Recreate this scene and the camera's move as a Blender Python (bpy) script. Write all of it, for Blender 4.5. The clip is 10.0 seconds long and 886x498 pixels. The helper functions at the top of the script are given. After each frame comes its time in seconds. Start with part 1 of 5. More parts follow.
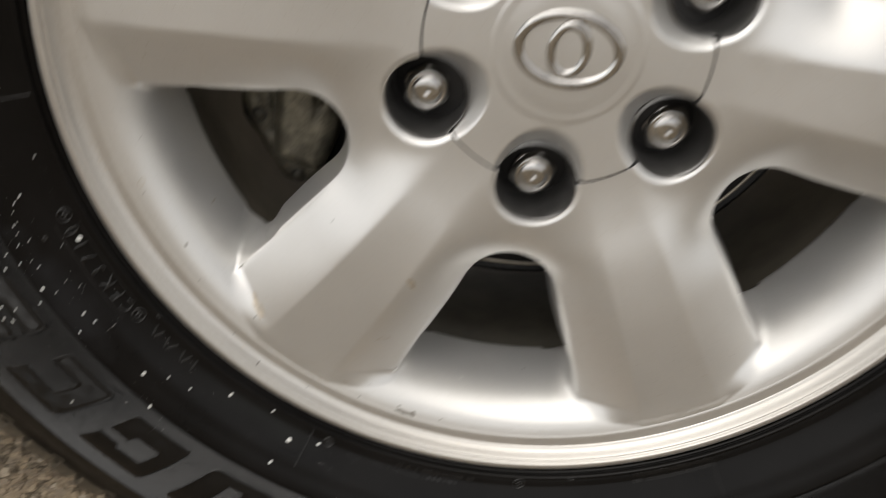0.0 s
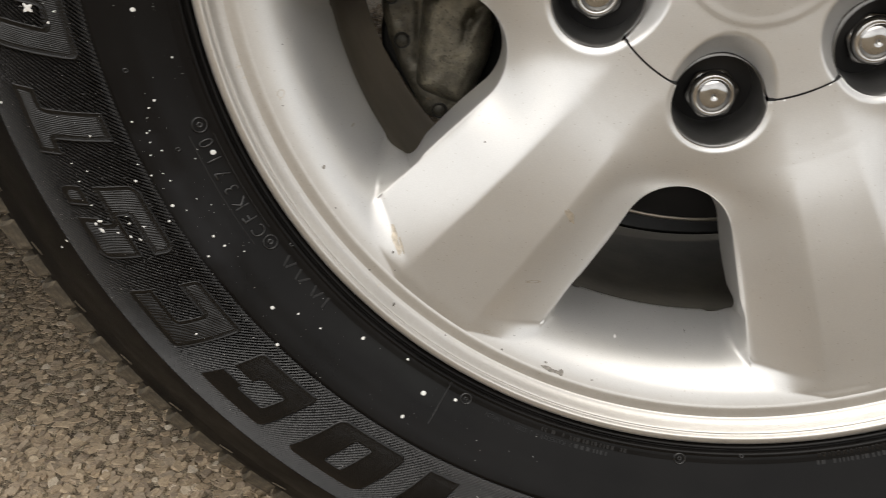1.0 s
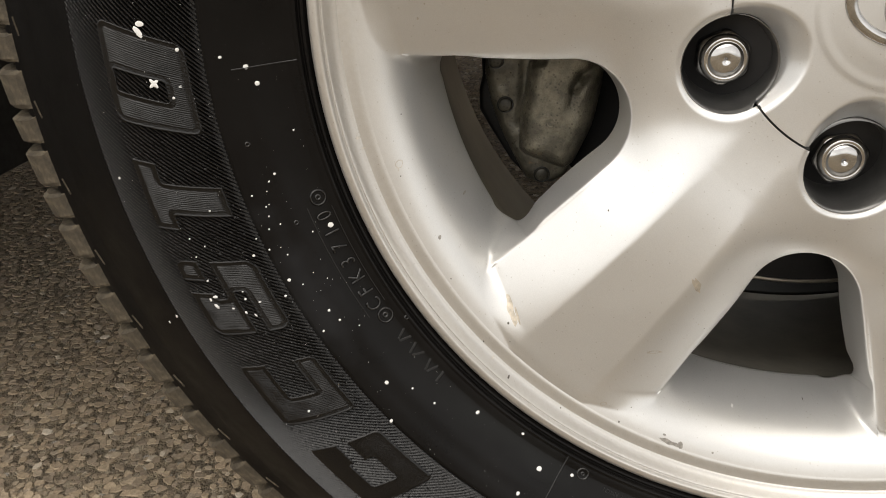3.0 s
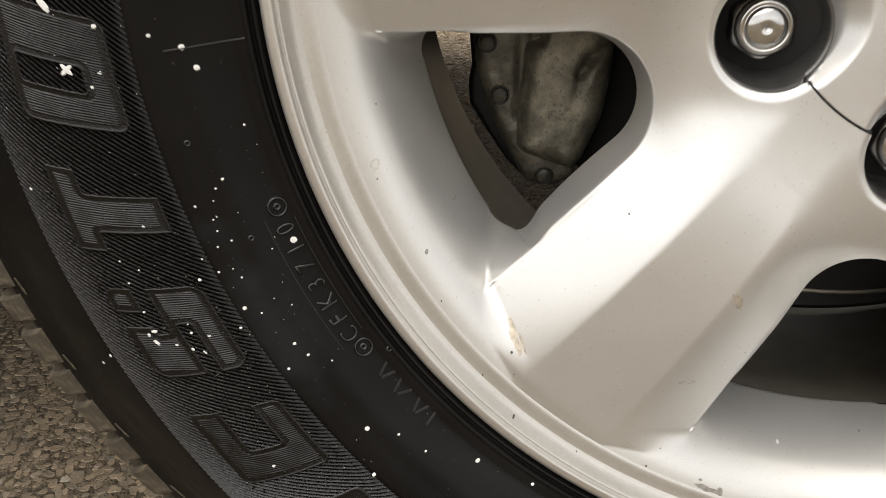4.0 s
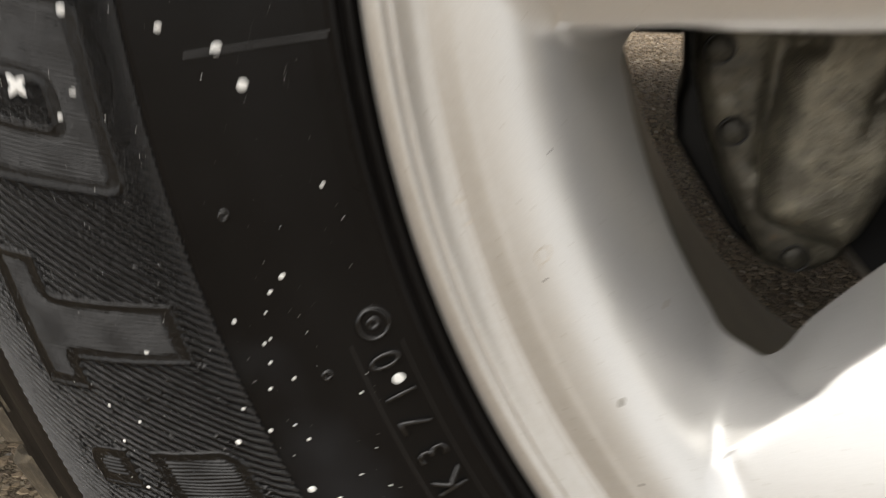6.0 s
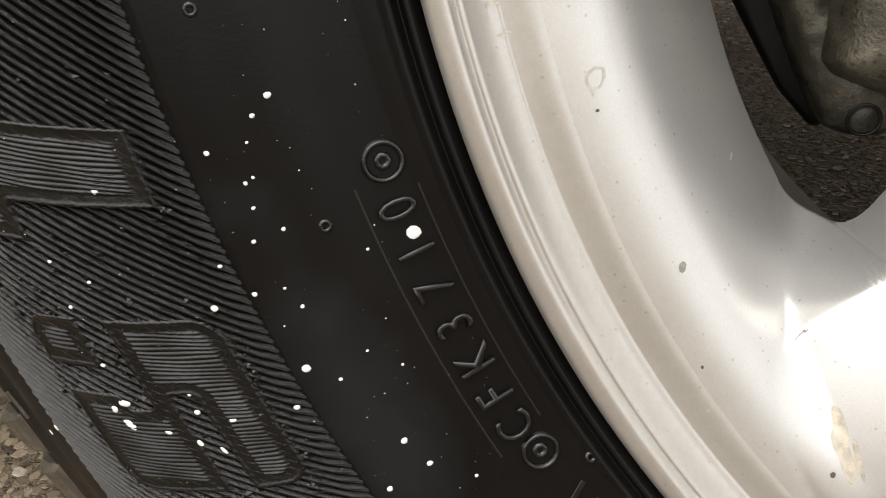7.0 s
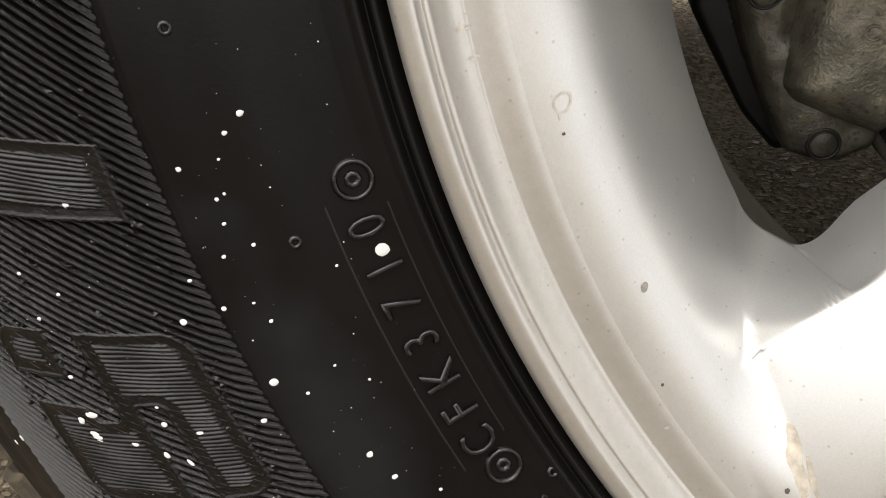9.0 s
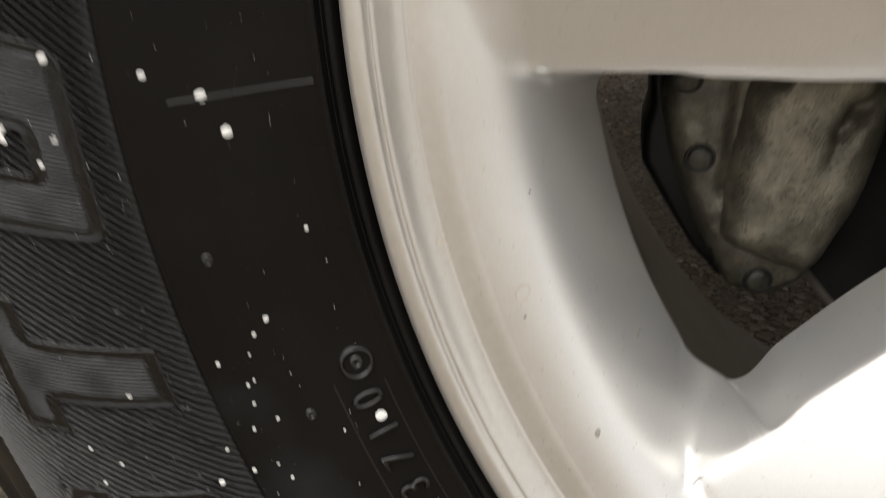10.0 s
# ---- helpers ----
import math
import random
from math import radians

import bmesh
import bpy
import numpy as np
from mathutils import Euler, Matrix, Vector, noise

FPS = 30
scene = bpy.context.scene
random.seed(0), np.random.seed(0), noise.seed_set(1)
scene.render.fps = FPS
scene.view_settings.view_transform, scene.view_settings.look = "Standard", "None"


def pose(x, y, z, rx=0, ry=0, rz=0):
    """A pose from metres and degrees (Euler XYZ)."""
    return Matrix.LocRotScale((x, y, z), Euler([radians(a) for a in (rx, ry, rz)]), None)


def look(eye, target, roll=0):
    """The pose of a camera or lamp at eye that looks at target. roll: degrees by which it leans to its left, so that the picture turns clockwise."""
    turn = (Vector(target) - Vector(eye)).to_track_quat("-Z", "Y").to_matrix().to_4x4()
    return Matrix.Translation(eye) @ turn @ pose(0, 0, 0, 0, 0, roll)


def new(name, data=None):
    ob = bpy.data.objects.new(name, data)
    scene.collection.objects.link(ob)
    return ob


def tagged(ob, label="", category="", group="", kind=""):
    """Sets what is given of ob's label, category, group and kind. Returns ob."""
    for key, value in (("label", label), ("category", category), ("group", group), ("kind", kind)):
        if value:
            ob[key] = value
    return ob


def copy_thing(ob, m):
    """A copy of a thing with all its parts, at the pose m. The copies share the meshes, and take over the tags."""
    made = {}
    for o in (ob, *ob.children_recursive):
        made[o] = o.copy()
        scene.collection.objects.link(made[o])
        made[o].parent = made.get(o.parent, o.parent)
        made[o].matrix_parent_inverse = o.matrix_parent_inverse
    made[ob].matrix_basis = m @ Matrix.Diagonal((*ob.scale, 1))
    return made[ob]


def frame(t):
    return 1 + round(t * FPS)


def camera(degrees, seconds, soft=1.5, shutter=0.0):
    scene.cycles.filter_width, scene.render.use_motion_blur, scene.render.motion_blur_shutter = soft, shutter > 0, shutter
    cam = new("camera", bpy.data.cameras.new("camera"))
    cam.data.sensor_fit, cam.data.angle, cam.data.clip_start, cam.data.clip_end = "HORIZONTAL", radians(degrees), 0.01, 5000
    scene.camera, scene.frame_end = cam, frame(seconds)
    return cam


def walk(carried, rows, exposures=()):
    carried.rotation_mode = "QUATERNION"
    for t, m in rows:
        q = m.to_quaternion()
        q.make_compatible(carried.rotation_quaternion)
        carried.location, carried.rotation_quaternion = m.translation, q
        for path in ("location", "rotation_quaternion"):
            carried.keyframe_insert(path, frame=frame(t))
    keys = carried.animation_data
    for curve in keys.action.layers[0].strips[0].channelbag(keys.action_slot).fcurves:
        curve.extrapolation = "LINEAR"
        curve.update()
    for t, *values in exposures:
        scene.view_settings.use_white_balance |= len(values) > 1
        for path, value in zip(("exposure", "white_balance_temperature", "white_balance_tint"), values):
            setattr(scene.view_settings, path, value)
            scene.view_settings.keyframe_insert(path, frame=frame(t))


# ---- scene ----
cam = camera(54.61, 10.0, soft=0.7, shutter=0.5)
PATH = [
    (0, (-0.0601, -0.3583, 0.4844), (-0.0534, -0.0936, 0.3434), 4.17),
    (0.2, (-0.0561, -0.3485, 0.4466), (-0.0691, -0.0822, 0.3090), 2.61),
    (0.4, (-0.0605, -0.3473, 0.4398), (-0.0802, -0.0802, 0.3046), 2.20),
    (0.5, (-0.0676, -0.3462, 0.4366), (-0.0853, -0.0784, 0.3027), 2.52),
    (1, (-0.0884, -0.3424, 0.4157), (-0.1136, -0.0736, 0.2851), 2.79),
    (1.5, (-0.1102, -0.3428, 0.4146), (-0.1412, -0.0726, 0.2878), 2.97),
    (2, (-0.1272, -0.3442, 0.4186), (-0.1613, -0.0729, 0.2951), 2.55),
    (2.5, (-0.1299, -0.3397, 0.4200), (-0.1619, -0.0669, 0.2993), 2.28),
    (2.7, (-0.1346, -0.3392, 0.4222), (-0.1654, -0.0658, 0.3026), 2.12),
    (3.8, (-0.1467, -0.2861, 0.4047), (-0.1710, -0.0092, 0.2919), 1.11),
    (4, (-0.1463, -0.2728, 0.3957), (-0.1720, 0.0043, 0.2836), 0.60),
    (4.5, (-0.1584, -0.2452, 0.3824), (-0.1847, 0.0310, 0.2684), 0.19),
    (5, (-0.1650, -0.2110, 0.3689), (-0.2019, 0.0654, 0.2583), 1.24),
    (5.1, (-0.1645, -0.2093, 0.3740), (-0.2047, 0.0676, 0.2657), 2.08),
    (5.2, (-0.1636, -0.2060, 0.3851), (-0.2059, 0.0703, 0.2762), 2.82),
    (5.3, (-0.1567, -0.2061, 0.3947), (-0.2058, 0.0711, 0.2909), 2.68),
    (5.4, (-0.1489, -0.2035, 0.4092), (-0.2039, 0.0723, 0.3047), 2.72),
    (5.5, (-0.1443, -0.1988, 0.4126), (-0.2036, 0.0764, 0.3089), 2.22),
    (5.7, (-0.1491, -0.1835, 0.4080), (-0.2182, 0.0874, 0.2993), 1.08),
    (5.8, (-0.1569, -0.1730, 0.4014), (-0.2283, 0.0965, 0.2908), 0.57),
    (6, (-0.1793, -0.1441, 0.3755), (-0.2458, 0.1267, 0.2647), 0.11),
    (6.2, (-0.1918, -0.1330, 0.3609), (-0.2569, 0.1343, 0.2415), -0.09),
    (7.3, (-0.1933, -0.1182, 0.3447), (-0.2469, 0.1451, 0.2113), 1.65),
    (7.5, (-0.1927, -0.1171, 0.3453), (-0.2449, 0.1461, 0.2111), 1.86),
    (8, (-0.1933, -0.1184, 0.3475), (-0.2438, 0.1456, 0.2142), 2.19),
    (8.5, (-0.1930, -0.1191, 0.3462), (-0.2426, 0.1465, 0.2158), 2.47),
    (9, (-0.1921, -0.1223, 0.3478), (-0.2400, 0.1441, 0.2185), 2.86),
    (9.5, (-0.1919, -0.1271, 0.3571), (-0.2398, 0.1409, 0.2311), 2.71),
    (9.6, (-0.1906, -0.1266, 0.3595), (-0.2375, 0.1428, 0.2361), 2.71),
    (9.8, (-0.1879, -0.1315, 0.3713), (-0.2361, 0.1383, 0.2494), 2.28),
    (10, (-0.1859, -0.1434, 0.3867), (-0.2356, 0.1291, 0.2714), 1.18),
]
walk(cam, [(t, look(eye, target, roll)) for t, eye, target, roll in PATH],
     exposures=[(0.0, 0.1, 6700, 10), (0.3, 0.2, 6700, 10), (0.8, 0.3, 6700, 10), (2.5, 0.5, 6850, 10), (4.5, 0.57, 6750, 10), (5.5, 0.5, 6700, 10), (6.2, 0.75, 6700, 10), (7.5, 0.88, 6650, 10), (10.0, 0.75, 6650, 10)])

# ---------------------------------------------------------------- light
world = bpy.data.worlds.new("sky")
scene.world = world
world.use_nodes = True
wn = world.node_tree.nodes
wl = world.node_tree.links
SUN_EL, SUN_AZ = 66.0, 205.0
sky = wn.new("ShaderNodeTexSky")
sky.sky_type = 'NISHITA'
sky.sun_disc = False
sky.sun_elevation = radians(SUN_EL)
sky.sun_rotation = radians(SUN_AZ)
sky.dust_density = 1.5
sky.air_density = 1.0
hsv = wn.new("ShaderNodeHueSaturation")
hsv.inputs["Saturation"].default_value = 0.06
wl.new(sky.outputs[0], hsv.inputs["Color"])
bg = wn["Background"]
wl.new(hsv.outputs[0], bg.inputs["Color"])
bg.inputs["Strength"].default_value = 0.17
sun = new("sun", bpy.data.lights.new("sun", 'SUN'))
sun.data.energy = 1.25
sun.data.angle = radians(76)
sun.data.color = (1.0, 0.95, 0.88)
sun_dir = Vector((math.sin(radians(SUN_AZ)) * math.cos(radians(SUN_EL)),
                  math.cos(radians(SUN_AZ)) * math.cos(radians(SUN_EL)),
                  math.sin(radians(SUN_EL))))
sun.matrix_basis = look((sun_dir * 8)[:], (0, 0, 0))

# ---------------------------------------------------------------- helpers
ZC = 0.385         # height of the wheel's axle
GROUND = 0.0
LUG = radians(204.16)   # angle of one lug; windows lie on the same angles
SIX = radians(60)


def smooth(x, a, b):
    t = min(1.0, max(0.0, (x - a) / (b - a)))
    return t * t * (3 - 2 * t)


def interp(x, pts):
    if x <= pts[0][0]:
        return pts[0][1]
    for (x0, y0), (x1, y1) in zip(pts, pts[1:]):
        if x <= x1:
            return y0 + (y1 - y0) * (x - x0) / (x1 - x0)
    return pts[-1][1]


def curve_through(pts, n):
    """n points on a smooth line through the given ones."""
    out = []
    p = [pts[0]] + list(pts) + [pts[-1]]
    for i in range(1, len(p) - 2):
        for k in range(n):
            t = k / n
            a, b, c, d = (np.array(p[i + j - 1], float) for j in range(4))
            out.append(tuple(0.5 * (2 * b + (c - a) * t + (2 * a - 5 * b + 4 * c - d) * t * t + (3 * b - a - 3 * c + d) * t ** 3)))
    out.append(tuple(pts[-1]))
    return out


def finish(name, mesh, material, smooth_on=True):
    ob = new(name, mesh)
    if material:
        mesh.materials.append(material)
    if smooth_on:
        for p in mesh.polygons:
            p.use_smooth = True
    return ob


def part(name, bm, material, parent=None, label="", smooth_on=True):
    mesh = bpy.data.meshes.new(name)
    bm.to_mesh(mesh)
    bm.free()
    ob = finish(name, mesh, material, smooth_on)
    if parent:
        ob.parent = parent
    if label:
        ob["label"] = label
    return ob


def part_of(name, verts, faces, material, parent=None, label="", smooth_on=True):
    mesh = bpy.data.meshes.new(name)
    mesh.from_pydata(verts, [], faces)
    mesh.update()
    ob = finish(name, mesh, material, smooth_on)
    if parent:
        ob.parent = parent
    if label:
        ob["label"] = label
    return ob


def empty(name, x=0, y=0, z=0):
    ob = new(name)
    ob.empty_display_size = 0.05
    ob.matrix_basis = pose(x, y, z)
    return ob


def polar(r, th, y):
    return (r * math.cos(th), y, r * math.sin(th))


def revolve(profile, n, a0=0.0, a1=2 * math.pi, flatten=False, closed=False):
    """A ring about the axle (the y axis) from (r, y) pairs."""
    full = abs(a1 - a0 - 2 * math.pi) < 1e-6
    cols = n if full else n + 1
    verts, faces = [], []
    for i in range(cols):
        a = a0 + (a1 - a0) * i / n
        for r, y in profile:
            verts.append(polar(r, a, y))
    m = len(profile)
    for i in range(n):
        j = (i + 1) % cols
        for k in range(m if closed else m - 1):
            l = (k + 1) % m
            faces.append((i * m + k, i * m + l, j * m + l, j * m + k))
    if flatten:
        verts = [flat(v) for v in verts]
    return verts, faces


def flat(v):
    """The tyre rests flat on the ground."""
    return (v[0], v[1], max(v[2], -ZC + 0.0012))


def box(bm, x0, x1, y0, y1, z0, z1, bevel=0.0, seg=2):
    m = Matrix.Translation(((x0 + x1) / 2, (y0 + y1) / 2, (z0 + z1) / 2)) @ Matrix.Diagonal((x1 - x0, y1 - y0, z1 - z0, 1))
    made = bmesh.ops.create_cube(bm, size=1, matrix=m)
    if bevel:
        edges = {e for v in made["verts"] for e in v.link_edges}
        bmesh.ops.bevel(bm, geom=list(edges), offset=bevel, segments=seg, affect='EDGES', profile=0.5)


# ---------------------------------------------------------------- materials
class Mat:
    """A material and short ways to add nodes to it."""

    def __init__(self, name, color, rough=0.5, metal=0.0, **more):
        self.m = bpy.data.materials.new(name)
        self.m.use_nodes = True
        self.t = self.m.node_tree
        self.b = self.t.nodes["Principled BSDF"]
        self.b.inputs["Base Color"].default_value = (*color, 1)
        self.b.inputs["Roughness"].default_value = rough
        self.b.inputs["Metallic"].default_value = metal
        for k, v in more.items():
            self.b.inputs[k.replace("_", " ")].default_value = v
        self.coords = self.t.nodes.new("ShaderNodeTexCoord").outputs["Object"]

    def node(self, kind, **values):
        n = self.t.nodes.new(kind)
        for k, v in values.items():
            n.inputs[k.replace("_", " ")].default_value = v
        return n

    def link(self, a, b):
        self.t.links.new(a, b)

    def noise(self, scale, detail=4.0, rough=0.55, coords=None):
        n = self.node("ShaderNodeTexNoise", Scale=scale, Detail=detail, Roughness=rough)
        self.link(coords or self.coords, n.inputs["Vector"])
        return n.outputs["Fac"]

    def voronoi(self, scale, out="Distance", feature='F1'):
        n = self.node("ShaderNodeTexVoronoi", Scale=scale)
        n.feature = feature
        self.link(self.coords, n.inputs["Vector"])
        return n.outputs[out]

    def ramp(self, fac, stops):
        n = self.t.nodes.new("ShaderNodeValToRGB")
        e = n.color_ramp.elements
        while len(e) < len(stops):
            e.new(0.5)
        for s, (p, c) in zip(e, stops):
            s.position = p
            s.color = (*c, 1) if isinstance(c, tuple) else (c, c, c, 1)
        self.link(fac, n.inputs["Fac"])
        return n.outputs["Color"]

    def mix(self, fac, a, b, kind='MIX'):
        n = self.t.nodes.new("ShaderNodeMix")
        n.data_type, n.blend_type = 'RGBA', kind
        for slot, v in ((0, fac), (6, a), (7, b)):
            if isinstance(v, (int, float)):
                n.inputs[slot].default_value = v
            elif isinstance(v, tuple):
                n.inputs[slot].default_value = (*v, 1)
            else:
                self.link(v, n.inputs[slot])
        return n.outputs[2]

    def color(self, socket):
        self.link(socket, self.b.inputs["Base Color"])

    def rough(self, socket):
        self.link(socket, self.b.inputs["Roughness"])

    def bump(self, height, strength=0.2, distance=0.001):
        n = self.node("ShaderNodeBump", Strength=strength, Distance=distance)
        self.link(height, n.inputs["Height"])
        last = self.b.inputs["Normal"].links
        if last:
            self.link(last[0].from_socket, n.inputs["Normal"])
        self.link(n.outputs["Normal"], self.b.inputs["Normal"])


def m_silver(name="silver_wheel_paint", film=0.36):
    k = Mat(name, (0.72, 0.71, 0.69), 0.34, 0.72, Coat_Weight=0.25, Coat_Roughness=0.15)
    flake = k.ramp(k.noise(2600, 2), [(0.3, (0.7, 0.692, 0.675)), (0.7, (0.76, 0.752, 0.733))])
    cloud = k.ramp(k.noise(14, 5), [(0.35, 0.93), (0.7, 1.0)])
    base = k.mix(1.0, flake, cloud, 'MULTIPLY')
    dust = k.ramp(k.noise(60, 6, 0.7), [(0.56, 0.0), (0.78, 0.07)])
    # a film of road dust towards the rim
    flat_v = k.t.nodes.new("ShaderNodeVectorMath")
    flat_v.operation = 'MULTIPLY'
    flat_v.inputs[1].default_value = (1, 0, 1)
    k.link(k.coords, flat_v.inputs[0])
    size = k.t.nodes.new("ShaderNodeVectorMath")
    size.operation = 'LENGTH'
    k.link(flat_v.outputs[0], size.inputs[0])
    grains = k.ramp(k.noise(420, 5, 0.7), [(0.3, film * 0.8), (0.7, film * 1.2)])
    outer = k.ramp(size.outputs["Value"], [(0.209, 0.0), (0.2215, 1.0)])
    base = k.mix(k.mix(1.0, grains, outer, 'MULTIPLY'), base, (0.41, 0.36, 0.29))
    specks = k.ramp(k.voronoi(310), [(0.05, 0.45), (0.11, 0.0)])
    base = k.mix(specks, base, (0.34, 0.3, 0.24))
    k.color(k.mix(dust, base, (0.45, 0.4, 0.33)))
    k.rough(k.ramp(k.noise(45, 6, 0.65), [(0.3, 0.29), (0.75, 0.39)]))
    k.bump(k.noise(1500, 2), 0.012, 0.0003)
    return k.m


def m_rubber(name="tyre_rubber", tone=0.012, rough=0.42, dust_amount=0.35, grain=900, relief=0.14):
    k = Mat(name, (tone, tone, tone), rough, 0.0, Specular_IOR_Level=0.2)
    big = k.ramp(k.noise(22, 5, 0.6), [(0.35, (tone * 0.88, tone * 0.79, tone * 0.74)), (0.75, (tone * 1.6, tone * 1.45, tone * 1.36))])
    dust = k.ramp(k.noise(140, 7, 0.75), [(0.6, 0.0), (0.85, dust_amount)])
    k.color(k.mix(dust, big, (0.09, 0.085, 0.075)))
    k.rough(k.ramp(k.noise(35, 6, 0.6), [(0.3, rough * 0.8), (0.8, min(1, rough * 1.35))]))
    k.bump(k.noise(grain, 4, 0.7), relief, 0.0006)
    return k


def m_tread():
    k = Mat("dusty_tread_rubber", (0.05, 0.045, 0.038), 0.85)
    c = k.ramp(k.noise(90, 7, 0.7), [(0.3, (0.02, 0.016, 0.011)), (0.5, (0.075, 0.06, 0.04)), (0.75, (0.22, 0.18, 0.12))])
    k.color(c)
    k.bump(k.noise(500, 6, 0.7), 0.5, 0.001)
    return k.m


def m_chrome():
    k = Mat("chrome", (0.78, 0.76, 0.73), 0.1, 1.0)
    k.rough(k.ramp(k.noise(220, 5, 0.7), [(0.35, 0.05), (0.75, 0.2)]))
    k.color(k.ramp(k.noise(90, 5), [(0.3, (0.42, 0.41, 0.4)), (0.7, (0.66, 0.65, 0.63))]))
    return k.m


def m_cast(name="dirty_cast_iron", tone=1.0, gloss=1.0, relief=1.0):
    k = Mat(name, (0.16, 0.145, 0.12), 0.62, 0.35)
    c = k.ramp(k.noise(90, 6, 0.7), [(0.3, (0.24 * tone, 0.213 * tone, 0.16 * tone)), (0.6, (0.46 * tone, 0.415 * tone, 0.305 * tone)), (0.85, (0.66 * tone, 0.605 * tone, 0.46 * tone))])
    grime = k.ramp(k.noise(55, 7, 0.7), [(0.4, 0.6), (0.56, 0.0)])
    c = k.mix(grime, c, (0.085 * tone, 0.078 * tone, 0.062 * tone))
    pits = k.ramp(k.voronoi(420), [(0.12, 0.55), (0.3, 0.0)])
    c = k.mix(pits, c, (0.06 * tone, 0.05 * tone, 0.038 * tone))
    rust = k.ramp(k.noise(130, 5, 0.6), [(0.66, 0.0), (0.76, 0.55)])
    k.color(k.mix(rust, c, (0.2, 0.115, 0.05)))
    k.bump(k.noise(1300, 2, 0.5), relief, 0.0008)
    k.bump(k.noise(230, 2, 0.5), 0.08 * relief, 0.0014)
    k.rough(k.ramp(k.noise(300, 3), [(0.3, 0.42 * gloss), (0.7, 0.75 * gloss)]))
    return k.m


def m_barrel():
    k = Mat("brake_dusted_aluminium", (0.12, 0.108, 0.09), 0.42, 0.3)
    c = k.ramp(k.noise(40, 6, 0.6), [(0.3, (0.075, 0.066, 0.05)), (0.7, (0.14, 0.125, 0.096))])
    spots = k.ramp(k.voronoi(160), [(0.03, 0.5), (0.07, 0.0)])
    k.color(k.mix(spots, c, (0.05, 0.045, 0.04)))
    k.bump(k.noise(300, 4), 0.1, 0.0006)
    return k.m


def m_asphalt():
    k = Mat("weathered_asphalt", (0.2, 0.19, 0.175), 0.9)
    cell = k.node("ShaderNodeTexVoronoi", Scale=190.0)
    warp = k.node("ShaderNodeTexNoise", Scale=330.0, Detail=4.0)
    k.link(k.coords, warp.inputs["Vector"])
    add = k.t.nodes.new("ShaderNodeVectorMath")
    add.operation = 'MULTIPLY_ADD'
    k.link(warp.outputs["Color"], add.inputs[0])
    add.inputs[1].default_value = (0.011, 0.011, 0.011)
    k.link(k.coords, add.inputs[2])
    k.link(add.outputs[0], cell.inputs["Vector"])
    sep = k.t.nodes.new("ShaderNodeSeparateColor")
    k.link(cell.outputs["Color"], sep.inputs[0])
    stone = k.ramp(sep.outputs[0], [(0.0, (0.12, 0.094, 0.066)), (0.35, (0.28, 0.22, 0.148)), (0.7, (0.36, 0.285, 0.19)), (1.0, (0.45, 0.38, 0.28))])
    binder = k.ramp(cell.outputs["Distance"], [(0.3, 0.0), (0.75, 0.7)])
    c = k.mix(binder, stone, (0.15, 0.12, 0.086))
    patch = k.ramp(k.noise(5.5, 6, 0.6), [(0.3, 0.82), (0.7, 1.08)])
    c = k.mix(1.0, c, patch, 'MULTIPLY')
    grain = k.ramp(k.noise(900, 4, 0.7), [(0.3, 0.8), (0.7, 1.5)])
    c = k.mix(1.0, c, grain, 'MULTIPLY')
    pale = k.ramp(k.voronoi(48), [(0.1, 0.8), (0.16, 0.0)])
    k.color(k.mix(pale, c, (0.46, 0.43, 0.38)))
    k.bump(cell.outputs["Distance"], 1.0, -0.004)
    k.bump(k.noise(700, 4, 0.7), 0.4, 0.001)
    return k.m


def m_chips():
    """Crushed stone set in the asphalt, each chip with a colour of its own."""
    k = Mat("crushed_stone", (0.3, 0.26, 0.2), 0.85)
    tone = k.t.nodes.new("ShaderNodeNewGeometry").outputs["Random Per Island"]
    c = k.ramp(tone, [(0.0, (0.25, 0.197, 0.143)), (0.16, (0.32, 0.25, 0.175)), (0.4, (0.4, 0.308, 0.207)), (0.6, (0.35, 0.285, 0.212)), (0.78, (0.44, 0.34, 0.228)), (0.95, (0.47, 0.375, 0.262)), (1.0, (0.62, 0.54, 0.43))])
    c = k.mix(1.0, c, k.ramp(k.noise(420, 6, 0.75), [(0.3, 0.62), (0.7, 1.3)]), 'MULTIPLY')
    k.color(k.mix(1.0, c, k.ramp(k.noise(6, 5, 0.6), [(0.3, 0.85), (0.7, 1.1)]), 'MULTIPLY'))
    k.bump(k.noise(900, 4, 0.7), 0.35, 0.0008)
    return k.m


def m_plain(name, color, rough, metal=0.0, scale=60, spread=0.25):
    k = Mat(name, color, rough, metal)
    lo, hi = (tuple(c * (1 + s * spread) for c in color) for s in (-1, 1))
    k.color(k.ramp(k.noise(scale, 5, 0.6), [(0.3, lo), (0.75, hi)]))
    k.rough(k.ramp(k.noise(scale * 2, 4), [(0.3, rough * 0.85), (0.7, min(1.0, rough * 1.15))]))
    k.bump(k.noise(scale * 8, 4), 0.12, 0.0006)
    return k.m


SILVER = m_silver()
RUBBER_K = m_rubber("glossy_tyre_rubber", 0.0046, 0.17, 0.04, 1500, 0.05)
RUBBER_K.b.inputs["Specular IOR Level"].default_value = 0.15
RUBBER = RUBBER_K.m


